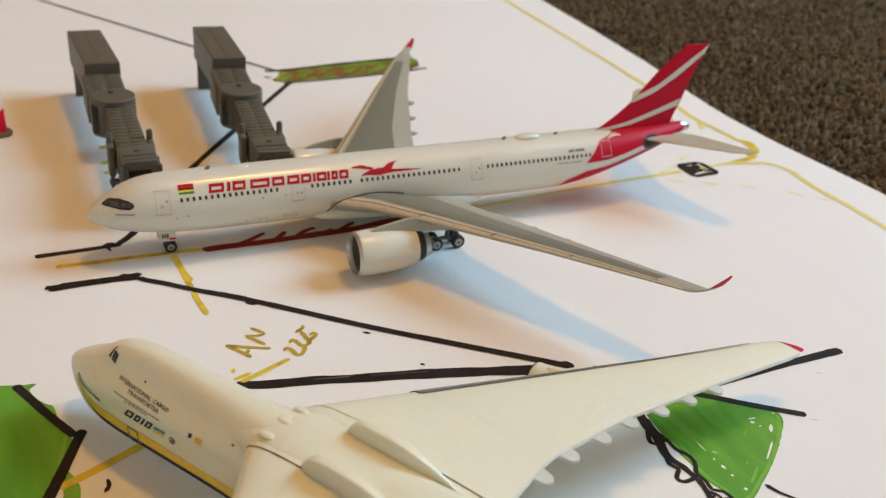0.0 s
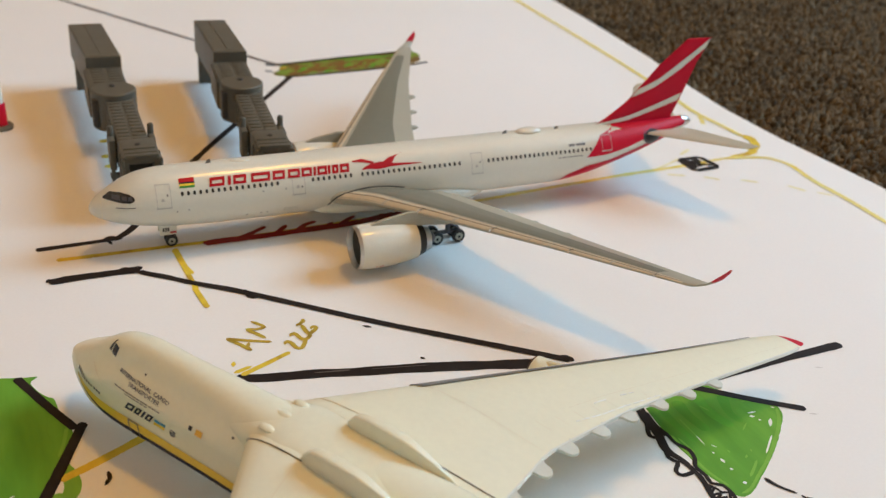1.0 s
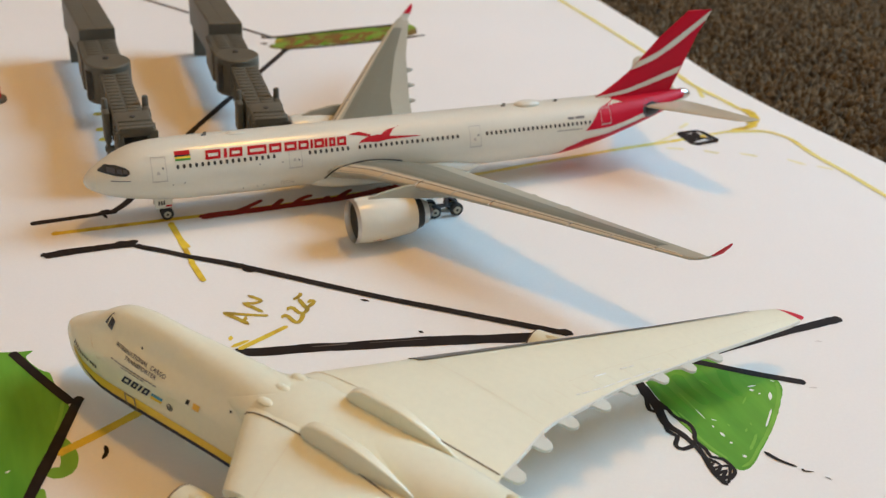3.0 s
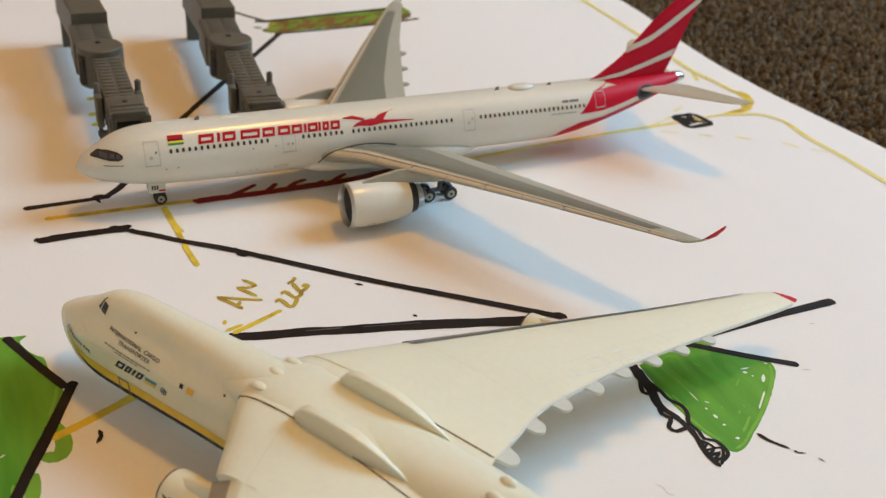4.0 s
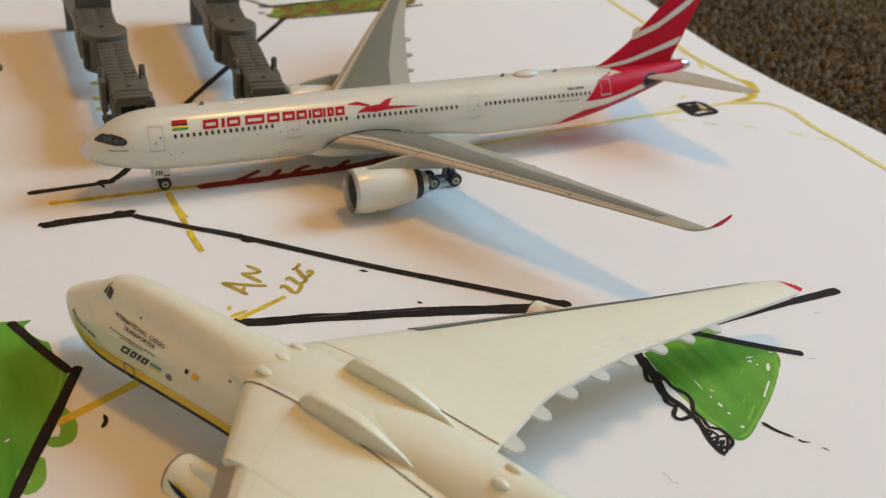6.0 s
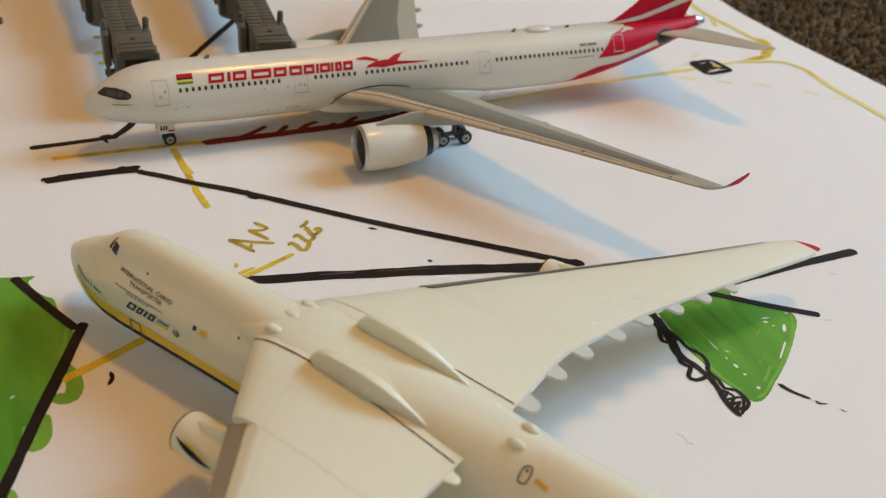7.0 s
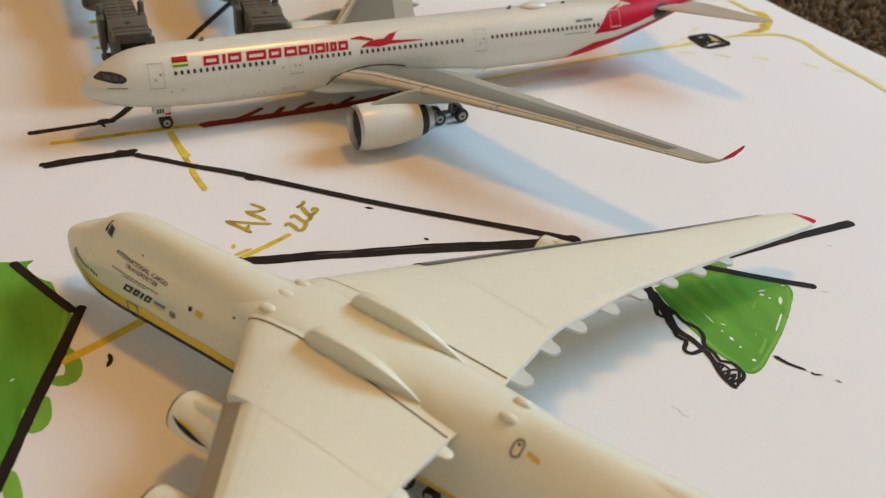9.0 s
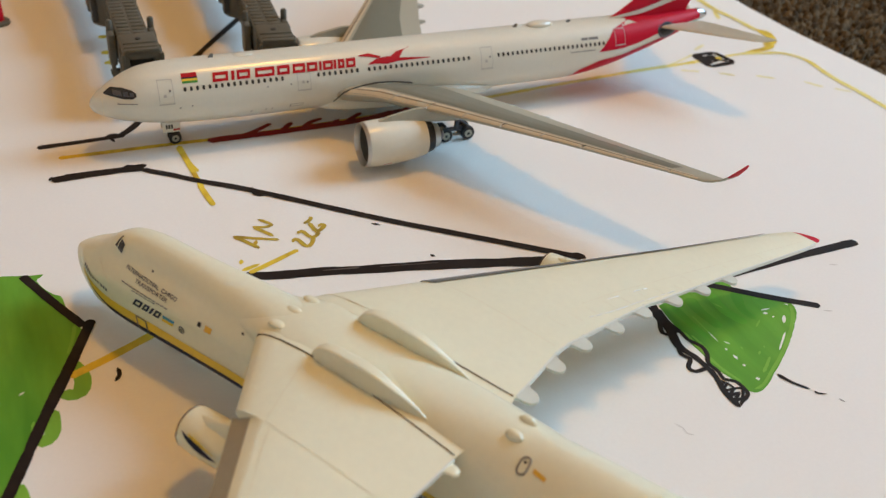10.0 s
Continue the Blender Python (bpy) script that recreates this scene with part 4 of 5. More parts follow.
        for wx in (75.2, 80.8):
            for wy in (13.8, 17.0):
                wheel(g, wx, sign * wy, 1.65, 1.65, 1.2, sign, PALE_WING)
        # tailplane
        st = [(138.0, sign * 0.3, 16.4, 15.4, 0.9, 0.2), (140.2, sign * 4.4, 16.85, 15.6, 1.1, 0.2), (153.4, sign * 23.4, 19.3, 6.4, 0.6, 0.0), (155.6, sign * 25.0, 19.5, 4.2, 0.35, 0.0)]
        s = part("tailplane", wing(st), TAIL_BEIGE, a, "beige grey tailplane")
        for rx, rz, off, mt, lab in ((3.1, 2.35, 0.09, DARK_METAL, "dark metal root plate"), (2.3, 1.6, 0.14, BLACK, "")):
            ts = np.linspace(math.pi, 0, 13)
            plate = LINER.sheet([(141.9 + rx * math.cos(t), 16.2 - rz * math.sin(t)) for t in ts], [(141.9 + rx * math.cos(t), 16.2 + rz * math.sin(t)) for t in ts], 12, 5, off)
            bmesh.ops.scale(plate, vec=(1, -sign, 1), verts=plate.verts)
            part("root_plate", plate, mt, s, lab)
    # fin with its white stripes
    def fin_ring(le, te, z, t):
        return [(le + (te - le) * a, b * t, z) for a, b in AIRFOIL]
    edges = [(125.2, 149.6, 18.4), (129.0, 150.2, 20.5), (132.9, 151.3, 23.2), (135.4, 152.1, 25.2), (137.6, 152.9, 27.6), (143.4, 155.2, 34.0), (149.9, 158.0, 39.6), (150.9, 158.5, 40.5)]
    f = part("tail_fin", loft([fin_ring(le, te, z, 1.7 - 0.045 * (z - 18)) for le, te, z in edges]), RED, a, "red tail fin with curved white stripes")
    def fin_print(low, high, name, mat):
        zs = [e[2] for e in edges]
        for sgn in (-1, 1):
            rows = []
            n = 20
            k = np.linspace(0, len(low) - 1, n + 1)
            ii = np.arange(len(low))
            for t in k:
                row = []
                for j in range(5):
                    x = np.interp(t, ii, [p[0] for p in low]) * (1 - j / 4) + np.interp(t, ii, [p[0] for p in high]) * j / 4
                    z = np.interp(t, ii, [p[1] for p in low]) * (1 - j / 4) + np.interp(t, ii, [p[1] for p in high]) * j / 4
                    le, te = np.interp(z, zs, [e[0] for e in edges]), np.interp(z, zs, [e[1] for e in edges])
                    fr = np.clip((x - le) / (te - le), 0.0, 1.0)
                    up = AIRFOIL[:9]
                    th = np.interp(fr, [p[0] for p in up], [p[1] for p in up]) * (1.7 - 0.045 * (z - 18))
                    row.append((x, sgn * (th + 0.05), z))
                rows.append(row)
            part(name, loft(rows, cap=False, closed=False), mat, f, "white stripe")
    fin_print([(136.0, 25.8), (143, 28.5), (149.6, 32.4), (157.2, 37.9)], [(138.0, 28.0), (143.6, 30.5), (149.2, 34.3), (158.3, 40.4)], "fin_stripe", WHITE)
    fin_print([(127, 18.9), (135.5, 19.8), (142.5, 21.6), (151.2, 23.9)], [(126.6, 19.3), (135.5, 21.0), (142.3, 23.0), (151.9, 25.9)], "fin_stripe", WHITE)
    # nose gear
    ng = part("nose_gear", joined(tube([(17.0, 0, 7.0), (16.9, 0, 1.4)], 0.42), tube([(16.9, -0.9, 1.35), (16.9, 0.9, 1.35)], 0.3), tube([(16.9, 0, 3.4), (19.0, 0, 5.4)], 0.25)), METAL, a, "grey metal nose gear leg")
    for sgn in (-1, 1):
        wheel(ng, 16.9, sgn * 0.85, 1.4, 1.4, 0.8, sgn, PALE_WING)
        part("gear_door", box(14.3, 18.1, sgn * 1.25 - 0.1, sgn * 1.25 + 0.1, 3.1, 6.3, 0.08), WHITE, ng, "white gear door")
    for k in range(3):
        part("door_mark", box(15.0 + k * 0.55, 15.35 + k * 0.55, -1.42, -1.36, 4.0, 5.0, 0), BLACK, ng)
    part("door_mark", box(16.6, 18.0, -1.42, -1.36, 3.5, 3.9, 0), RED_PRINT, ng)
    # cockpit glazing and prints
    cp = part("cockpit_window", LINER.sheet([(2.9, 14.1), (4.6, 14.15), (6.4, 13.95), (8.2, 14.0), (9.0, 14.5)], [(3.0, 14.3), (4.5, 15.35), (6.4, 15.75), (8.1, 15.6), (8.95, 15.1)], 18, 5, 0.05), COCKPIT, body, "black wrap-around cockpit windows")
    for x0, x1 in ((4.6, 6.2), (6.5, 7.5), (7.7, 8.6)):
        part("pane", LINER.sheet([(x0, 14.45), (x1, 14.4)], [(x0 + 0.1, 15.15), (x1, 15.25)], 4, 3, 0.09), DARK_METAL, cp)
    part("nose_line", LINER.sheet([(5.1, 12.85), (9.0, 12.95)], [(5.1, 13.05), (9.0, 13.15)], 6, 1), LINE, body)
    part("nose_seam", LINER.sheet([(2.3, 8.9), (2.4, 8.9)], [(2.3, 13.6), (2.4, 13.6)], 1, 14, 0.03), PANEL_LINE, body)
    for i, (x0, x1, z0, z1) in enumerate(((13.4, 16.5, 12.5, 17.2), (43.3, 46.3, 12.3, 16.0), (88.1, 91.1, 12.4, 17.0), (125.4, 128.4, 14.3, 17.8))):
        d = part("cabin_door", LINER.outline(x0, x1, z0, z1, 0.12), PALE_LINE, body, "printed cabin door outline")
        part("door_sill", LINER.sheet([(x0 - 0.1, z0 - 0.12), (x1 + 0.1, z0 - 0.12)], [(x0 - 0.1, z0 + 0.16), (x1 + 0.1, z0 + 0.16)], 3, 1, 0.09), PALE_LINE, d)
        if i < 3:
            part("door_window", LINER.sheet([(x1 - 0.9, z1 - 2.2), (x1 - 0.55, z1 - 2.2)], [(x1 - 0.9, z1 - 1.8), (x1 - 0.55, z1 - 1.8)], 2, 2, 0.07), LINE, d)
            part("door_mark", LINER.sheet([(x0 + 0.9, z0 + 1.5), (x0 + 1.7, z0 + 1.5)], [(x0 + 1.1, z0 + 2.1), (x0 + 1.5, z0 + 2.1)], 2, 2, 0.07), PALE_LINE, d)
    for x0, x1, n in ((18.9, 40.0, 17), (48.2, 57.3, 8), (60.1, 84.9, 20), (92.7, 121.8, 24)):
        for k in range(n):
            x = x0 + (x1 - x0) * k / (n - 1)
            part("cabin_window", LINER.sheet([(x - 0.29, 14.98), (x - 0.16, 14.8), (x + 0.16, 14.8), (x + 0.29, 14.98)], [(x - 0.29, 15.44), (x - 0.16, 15.62), (x + 0.16, 15.62), (x + 0.29, 15.44)], 3, 2, 0.06), WINDOW, body, smooth=0)
    fl = part("flag_print", LINER.sheet([(18.5, 16.25), (21.8, 16.25)], [(18.6, 16.63), (21.85, 16.63)], 4, 2, 0.06), GREEN_PRINT, body, "four-striped flag print")
    for z0, z1, mt in ((16.63, 16.98, YELLOW), (16.98, 17.22, NAVY), (17.22, 17.85, RED_PRINT)):
        part("flag_stripe", LINER.sheet([(18.5, z0), (21.8, z0)], [(18.6, z1), (21.85, z1)], 4, 3, 0.06), mt, fl)
    # airline title as plain slanted shapes
    for x0, x1 in ((24.9, 28.2), (28.9, 29.6), (30.1, 33.0), (34.1, 38.4), (39.0, 41.8), (42.5, 45.3), (45.7, 48.1), (48.5, 49.1), (49.4, 51.7), (51.9, 52.5), (52.9, 54.4), (54.8, 57.0)):
        kind = "bar" if x1 - x0 < 1.0 else "frame"
        part("title_shape", print_shape(LINER, kind, x0, x1, 15.95, 17.5, 0.56, 0.2, 0.5), RED_PRINT, body, "plain red title shape")
    # emblem as plain curved shapes
    em = part("emblem", LINER.sheet([(60.0, 15.95), (61.6, 16.1), (64.5, 15.85), (67.4, 16.15), (75.2, 16.2)], [(60.8, 16.5), (62.4, 17.0), (65.0, 17.2), (68.0, 16.75), (75.2, 16.32)], 16, 3, 0.07), RED_PRINT, body, "red emblem of plain curved shapes")
    part("emblem_wing", LINER.sheet([(63.8, 16.6), (65.6, 17.1), (67.2, 17.8), (70.6, 18.2)], [(67.4, 16.4), (68.0, 17.0), (69.0, 17.85), (70.6, 18.3)], 10, 2, 0.08), RED_PRINT, em)
    part("emblem_wing", LINER.sheet([(58.2, 17.6), (60.4, 17.4), (63.0, 17.0)], [(58.2, 17.75), (60.6, 17.95), (63.4, 17.3)], 8, 2, 0.08), RED_PRINT, em)
    for x0, x1, z0, z1 in ((115.6, 117.4, 16.25, 16.75), (117.7, 120.4, 16.25, 16.75), (112.2, 119.4, 13.85, 14.02)):
        part("registration_bar", LINER.sheet([(x0, z0), (x1, z0)], [(x0, z1), (x1, z1)], 3, 2, 0.06), LINE, body)
    for x, z in ((20.1, 11.6), (36.6, 13.9), (41.8, 13.9), (33, 8.2), (36.2, 8.3), (37.6, 8.4), (17.6, 11.4)):
        part("port_mark", LINER.sheet([(x - 0.16, z - 0.14), (x + 0.16, z - 0.14)], [(x - 0.16, z + 0.14), (x + 0.16, z + 0.14)], 2, 1, 0.06), LINE, body)
    part("fairing_line", tube([(51.4, -7.4, 8.9), (52.0, -7.6, 9.4), (53.5, -8.1, 11.0), (56.2, -8.3, 11.95), (60.6, -8.1, 12.5), (65.6, -7.7, 12.1), (70.4, -7.35, 11.1)], 0.15, 6), BLACK, body)
    part("hatch_print", LINER.outline(41.6, 44.6, 8.2, 9.0, 0.1, 0.0, 0.07), LINE, body)
    part("radome", blob((106.5, 0, 19.15), (3.6, 1.7, 1.0), 20), WHITE, body, "white antenna dome on the roof")
    part("roof_hatch", blob((33.0, 0, 19.05), (2.4, 1.1, 0.35), 16), WHITE, body)
    for x, h in ((25.2, 0.95), (99.0, 0.9), (113.8, 0.7)):
        part("antenna", loft([[(x, -0.18, 18.9), (x, 0.18, 18.9), (x + 1.2, 0.18, 18.9), (x + 1.2, -0.18, 18.9)], [(x + 0.7, -0.1, 19.0 + h), (x + 0.7, 0.1, 19.0 + h), (x + 1.3, 0.1, 19.0 + h), (x + 1.3, -0.1, 19.0 + h)]]), LINE, body, "small blade antenna")
    return a


airliner()

# ---- the cream cargo aircraft ----
CARGO = Hull([(0.5, 9.8, 8.7, 0.6), (1.2, 10.5, 7.8, 1.5), (2.5, 11.35, 6.7, 2.6), (5, 12.75, 5.2, 4.05), (8, 14.2, 4.1, 5.2), (10, 15.5, 3.4, 5.75), (11.5, 16.5, 3.4, 6.0), (13.2, 17.5, 3.3, 6.2), (15, 18.3, 3.3, 6.4), (18, 18.9, 3.35, 6.6),
              (21, 19.2, 3.35, 6.65), (30, 19.2, 3.3, 6.65), (40, 19.1, 3.2, 6.7), (48, 18.8, 3.1, 6.9), (60, 18.8, 3.0, 7.0), (76, 18.8, 3.0, 6.9), (86, 18.7, 3.1, 7.1), (100, 18.5, 3.8, 7.4), (120, 18.2, 6.0, 6.5), (140, 17.8, 9.2, 4.2), (158, 17.2, 12.6, 2.4), (166, 16.6, 14.4, 1.0)], 2.4, 0.38, 4.2)
CARGO_WING = [(46.4, 5.0, 16.35, 36.2, 4.4, 0.6), (47.8, 7.2, 16.35, 34.6, 4.4, 0.6), (51.0, 12.0, 16.1, 31.2, 4.2, 0.6), (57.2, 21.5, 15.6, 24.4, 3.4, 0.5), (69.0, 40.1, 14.3, 16.8, 2.3, 0.4), (81.4, 60.1, 12.8, 11.3, 1.5, 0.3), (93.3, 80.1, 11.5, 7.0, 0.9, 0.2), (95.8, 83.7, 11.2, 5.4, 0.7, 0.1)]


def chamfered_wing(sec, start):
    """A wing whose leading edge is cut to a flat slope outboard of a sharp step."""
    ys = [abs(s[1]) for s in sec]
    def section(y):
        x, z, ch, t, d = [float(np.interp(y, ys, [s[k] for s in sec])) for k in (0, 2, 3, 4, 5)]
        return (x, math.copysign(y, sec[0][1]), z, ch, t, d)
    ups = AIRFOIL[:9]
    lows = AIRFOIL[9:15]
    rings, face = [], []
    for y in [start] + [v for v in ys if v > start]:
        x, yy, z, ch, t, d = section(y)
        k = 1 - 0.007 * y
        f = 4.8 * k / ch
        low = float(np.interp(f, [p[0] for p in ups], [p[1] for p in ups])) - 3.7 * k / t
        ahead = -0.75 * k / ch
        prof = [(0.03, low * 0.9), (ahead + 0.012, low - 0.05), (ahead, low)]
        for g in (0.0, 0.05, 0.15, 0.3, 0.5, 0.75, 1.0):
            q = f + (1 - f) * g
            prof.append((q, float(np.interp(q, [p[0] for p in ups], [p[1] for p in ups]))))
        rings.append([(x + ch * p, yy, z + t * h - d * p) for p, h in prof + lows])
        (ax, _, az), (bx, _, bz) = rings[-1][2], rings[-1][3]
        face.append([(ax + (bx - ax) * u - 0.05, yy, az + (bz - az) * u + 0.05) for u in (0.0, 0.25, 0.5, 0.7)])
    inner = [s for s in sec if abs(s[1]) < start] + [section(start)]
    return joined(wing(inner), loft(rings)), loft(face, cap=False, closed=False)


def cargo_aircraft():
    a = thing("model_cargo_aircraft", -8.21, -50.30, 0, -58.5, "cream six-engined model cargo aircraft with yellow and navy stripe", "model aircraft")
    xs = list(np.concatenate([[.5, .7, 1.0, 1.5, 2.1, 3, 4.5, 6, 8, 9, 10, 11, 12, 13, 14, 15, 16, 17, 18, 19, 20, 21, 22.5], np.arange(24, 50, 2), np.arange(50, 100, 2), np.arange(100, 166, 4), [166]]))
    body = part("fuselage", CARGO.skin(xs), CREAM, a)
    sx = [7.0, 10.7, 13.6, 18, 25, 34, 43, 60, 80, 100, 125, 150]
    zt = [10.0, 8.8, 8.3, 8.3, 8.3, 8.05, 8.0, 7.5, 6.3, 6.5, 9.6, 13.8]
    zm = [8.97, 7.5, 6.5, 6.3, 6.3, 6.2, 6.15, 5.7, 4.8, 5.0, 8.3, 13.2]
    zb = [8.95, 7.2, 5.6, 5.0, 4.9, 4.8, 4.75, 4.5, 4.0, 4.5, 7.9, 13.0]
    part("yellow_stripe", CARGO.sheet(list(zip(sx, zm)), list(zip(sx, zt)), 60, 3, 0.05), YELLOW, body, "yellow stripe along the side")
    part("navy_stripe", CARGO.sheet(list(zip(sx, zb)), list(zip(sx, zm)), 60, 2, 0.06), NAVY, body, "dark navy stripe below the yellow")
    # wings and engines
    for sign in (1, -1):
        sec = mirrored(CARGO_WING, sign)
        shape, face = (wing(sec), None) if sign > 0 else chamfered_wing(sec, 18.6)
        w = part("wing", shape, CREAM, a, "long cream drooping wing", 32)
        # darker grey-beige sheet over the lower part of the sloped face
        if face:
            part("leading_edge", face, EDGE_GREY, w, "grey beige leading edge")
        part("wing_seam", tube([wing_at(sec, sign * (6.0 + 1.15 * f * f), f, 0.03) for f in ((0.004, 0.012, 0.03, 0.06, 0.12, 0.25, 0.42, 0.62, 0.82, 0.99) if sign < 0 else (0.5, 0.62, 0.72, 0.82, 0.9, 0.99))], 0.11, 6), JOINT, w, "dark joint where the wing plugs in")
        if sign > 0:
            part("wing_seam", tube([wing_at(sec, sign * 7.25, f, 0.0) for f in (0.01, 0.05, 0.12, 0.25, 0.42, 0.5)], 0.08, 6), PANEL_LINE, w)
        tip = [(95.8, sign * 83.7, 11.2, 5.4, 0.7, 0.1), (97.2, sign * 84.7, 11.1, 4.1, 0.45, 0.1), (99.4, sign * 85.3, 11.05, 1.8, 0.2, 0.0)]
        part("wing_tip", wing(tip), RED, w, "red wing tip")
        if sign > 0:
            part("leading_edge", wing_patch(sec, sign * 20.4, sign * 78.5, (0.0, 0.0), (0.11, 0.08), 30, 3, 0.22), LINE, w, "dark grey leading edge strip")
        if sign < 0:
            part("slat_line", wing_patch(sec, sign * 19, sign * 80, (0.235, 0.36), (0.239, 0.368), 30, 1, 0.05), PANEL_LINE, w)
        if sign < 0:
            part("panel_line", wing_patch(sec, -18.8, -18.88, (0.12, 0.12), (0.98, 0.98), 1, 10, 0.05), PANEL_LINE, w)
            part("panel_line", wing_patch(sec, -8.2, -18.6, (0.27, 0.20), (0.274, 0.204), 10, 1, 0.05), PANEL_LINE, w)
            part("panel_line", wing_patch(sec, -24.0, -60.0, (0.52, 0.56), (0.524, 0.566), 16, 1, 0.05), PANEL_LINE, w)
        for y0, y1, f in ((33, 60, 0.72), (60, 82, 0.72)):
            part("flap_line", wing_patch(sec, sign * y0, sign * y1, (f, f), (f + 0.004, f + 0.007), 12, 1, 0.05), PANEL_LINE, w)
        for y in (26.0, 29.4, 32.8, 36.5, 39.6, 43.0, 46.4, 49.8, 53.2, 62, 70):
            f = 0.735 + 0.0045 * (y - 26) if y < 50 else 0.76
            part("panel_line", wing_patch(sec, sign * y, sign * (y + 0.10), (f, f), (f + 0.13, f + 0.13), 1, 5, 0.05), PANEL_LINE, w)
        edge = []
        for y in np.linspace(7.6, 83, 26):
            ex, _, ez = wing_at(sec, sign * y, 1.0, 0.0)
            edge.append([(ex - 0.14, sign * y, ez + 0.12), (ex + 0.12, sign * y, ez + 0.08), (ex + 0.12, sign * y, ez - 0.5), (ex - 0.3, sign * y, ez - 0.5)])
        # edge coloured whiter than the cream wing, as a bright glint line
        part("trailing_edge", loft(edge), GLINT, w, "square-cut trailing edge with painted glint")
        # white hinge dashes, raised and whitened to stand for glints
        for y0, y1, f0, f1 in ((31.2, 31.8, 0.875, 0.88), (32.3, 33.6, 0.885, 0.895), (34.0, 35.7, 0.90, 0.912), (36.2, 38.6, 0.917, 0.928), (39.3, 42.1, 0.93, 0.938), (42.8, 45.0, 0.94, 0.944), (45.6, 46.5, 0.945, 0.947), (47.0, 48.4, 0.948, 0.95),
                               (37.5, 39.8, 0.77, 0.78), (42.8, 44.0, 0.78, 0.785), (44.5, 45.3, 0.786, 0.79)):
            part("hinge_glint", tube([wing_at(sec, sign * (y0 + (y1 - y0) * u), f0 + (f1 - f0) * u, 0.06) for u in (0, 0.5, 1)], 0.085, 8), HINGE_GLINT, w)
        if sign > 0:
            part("panel_line", wing_patch(sec, sign * 21, sign * 21.12, (0.13, 0.13), (0.97, 0.97), 1, 8, 0.05), PANEL_LINE, w)
        for y in (9.0, 17.6, 25.0, 32.6, 39.6, 46.6, 53.2, 59.8):
            px, _, pz = wing_at(sec, sign * y, 1.0, 0)
            # starboard lobes carry their blue-grey shade in the colour; port ones stay cream
            if sign > 0:
                part("flap_fairing", flap_lobe(px, y, pz, 1.0 - 0.004 * y), FLAP_SHADE, w)
                continue
            k = 0.72 * (1.0 - 0.004 * y)
            rings = []
            for s, ww, hh, dz in ((-6, 0.5, 0.3, -0.55), (-4, 1.1, 0.5, -0.6), (-0.6, 2.0, 0.55, -0.5), (0.1, 1.6, 0.5, -0.46), (0.7, 1.35, 0.48, -0.46), (1.5, 1.25, 0.46, -0.48), (2.0, 1.08, 0.42, -0.5), (2.35, 0.75, 0.34, -0.52), (2.55, 0.35, 0.2, -0.55), (2.62, 0.1, 0.08, -0.58)):
                rings.append([(px + s * k, sign * y + ww * k * math.cos(2 * math.pi * i / 16), pz + dz + hh * k * math.copysign(abs(math.sin(2 * math.pi * i / 16)) ** 0.45, math.sin(2 * math.pi * i / 16))) for i in range(16)])
            part("flap_fairing", loft(rings), CREAM, w)
        for y, x0 in ((19.2, 47.3), (32.4, 55.6), (47.4, 64.6)):
            z = np.interp(y, [19.2, 32.4, 47.4], [9.2, 7.7, 8.1] if sign < 0 else [6.9, 6.5, 8.1])
            e = part("engine", turned([(1.0, 2.5), (0.2, 2.75), (0, 2.95), (0.4, 3.15), (2.5, 3.3), (6, 3.25), (9.0, 2.9), (10.5, 2.3), (13.5, 1.7), (13.6, 1.0)], (x0, sign * y, z), "x", 32), CREAM, a, "cream engine pod with a dark intake rim")
            part("intake_rim", turned([(0.75, 2.55), (0.0, 2.85), (-0.06, 2.98), (0.05, 3.08), (0.22, 3.14), (0.26, 3.05)], (x0, sign * y, z), "x", 32), RIM_BROWN, e)
            part("fan", turned([(1.1, 2.6), (1.0, 0.6), (0.4, 0.05)], (x0 + 0.2, sign * y, z), "x", 24), BLACK, e)
            swoosh = []
            for s in np.linspace(0, 1, 12):
                row = []
                for k2 in range(3):
                    ang = math.radians(32 - 34 * s ** 0.7 + (k2 - 1) * 9 * math.sin(math.pi * min(1, s * 1.15 + 0.05)))
                    r = np.interp(1.2 + 8 * s, [0, 2.5, 6, 9.2], [3.1, 3.3, 3.25, 2.88]) + 0.06
                    row.append((x0 + 1.2 + 8 * s, sign * y - r * math.cos(ang), z + r * math.sin(ang)))
                swoosh.append(row)
            part("navy_swoosh", loft(swoosh, cap=False, closed=False), NAVY, e)
            sw2 = [[(p[0], p[1] + 0.02, p[2] + 0.75) for p in row[1:]] for row in swoosh[2:]]
            part("yellow_swoosh", loft(sw2, cap=False, closed=False), YELLOW, e)
            wx, _, wz = wing_at(sec, sign * y, 0.1, 0)
            part("pylon", loft([[(x, sign * y - 1.15 * q, lo), (x, sign * y - 0.95 * q, (lo + hi) / 2), (x, sign * y - 0.45 * q, hi - 0.1), (x, sign * y, hi), (x, sign * y + 0.45 * q, hi - 0.1), (x, sign * y + 0.95 * q, (lo + hi) / 2), (x, sign * y + 1.15 * q, lo)]
                                for x, lo, hi, q in ((x0 + 2.2, z + 2.9, z + 3.3, 0.3), (x0 + 4.0, z + 2.8, z + 3.9, 1), (wx, z + 2.2, max(z + 3.2, wz - 1.9), 1), (wx + 9, z + 2.6, wz - 0.9, 0.7))]), CREAM, a)
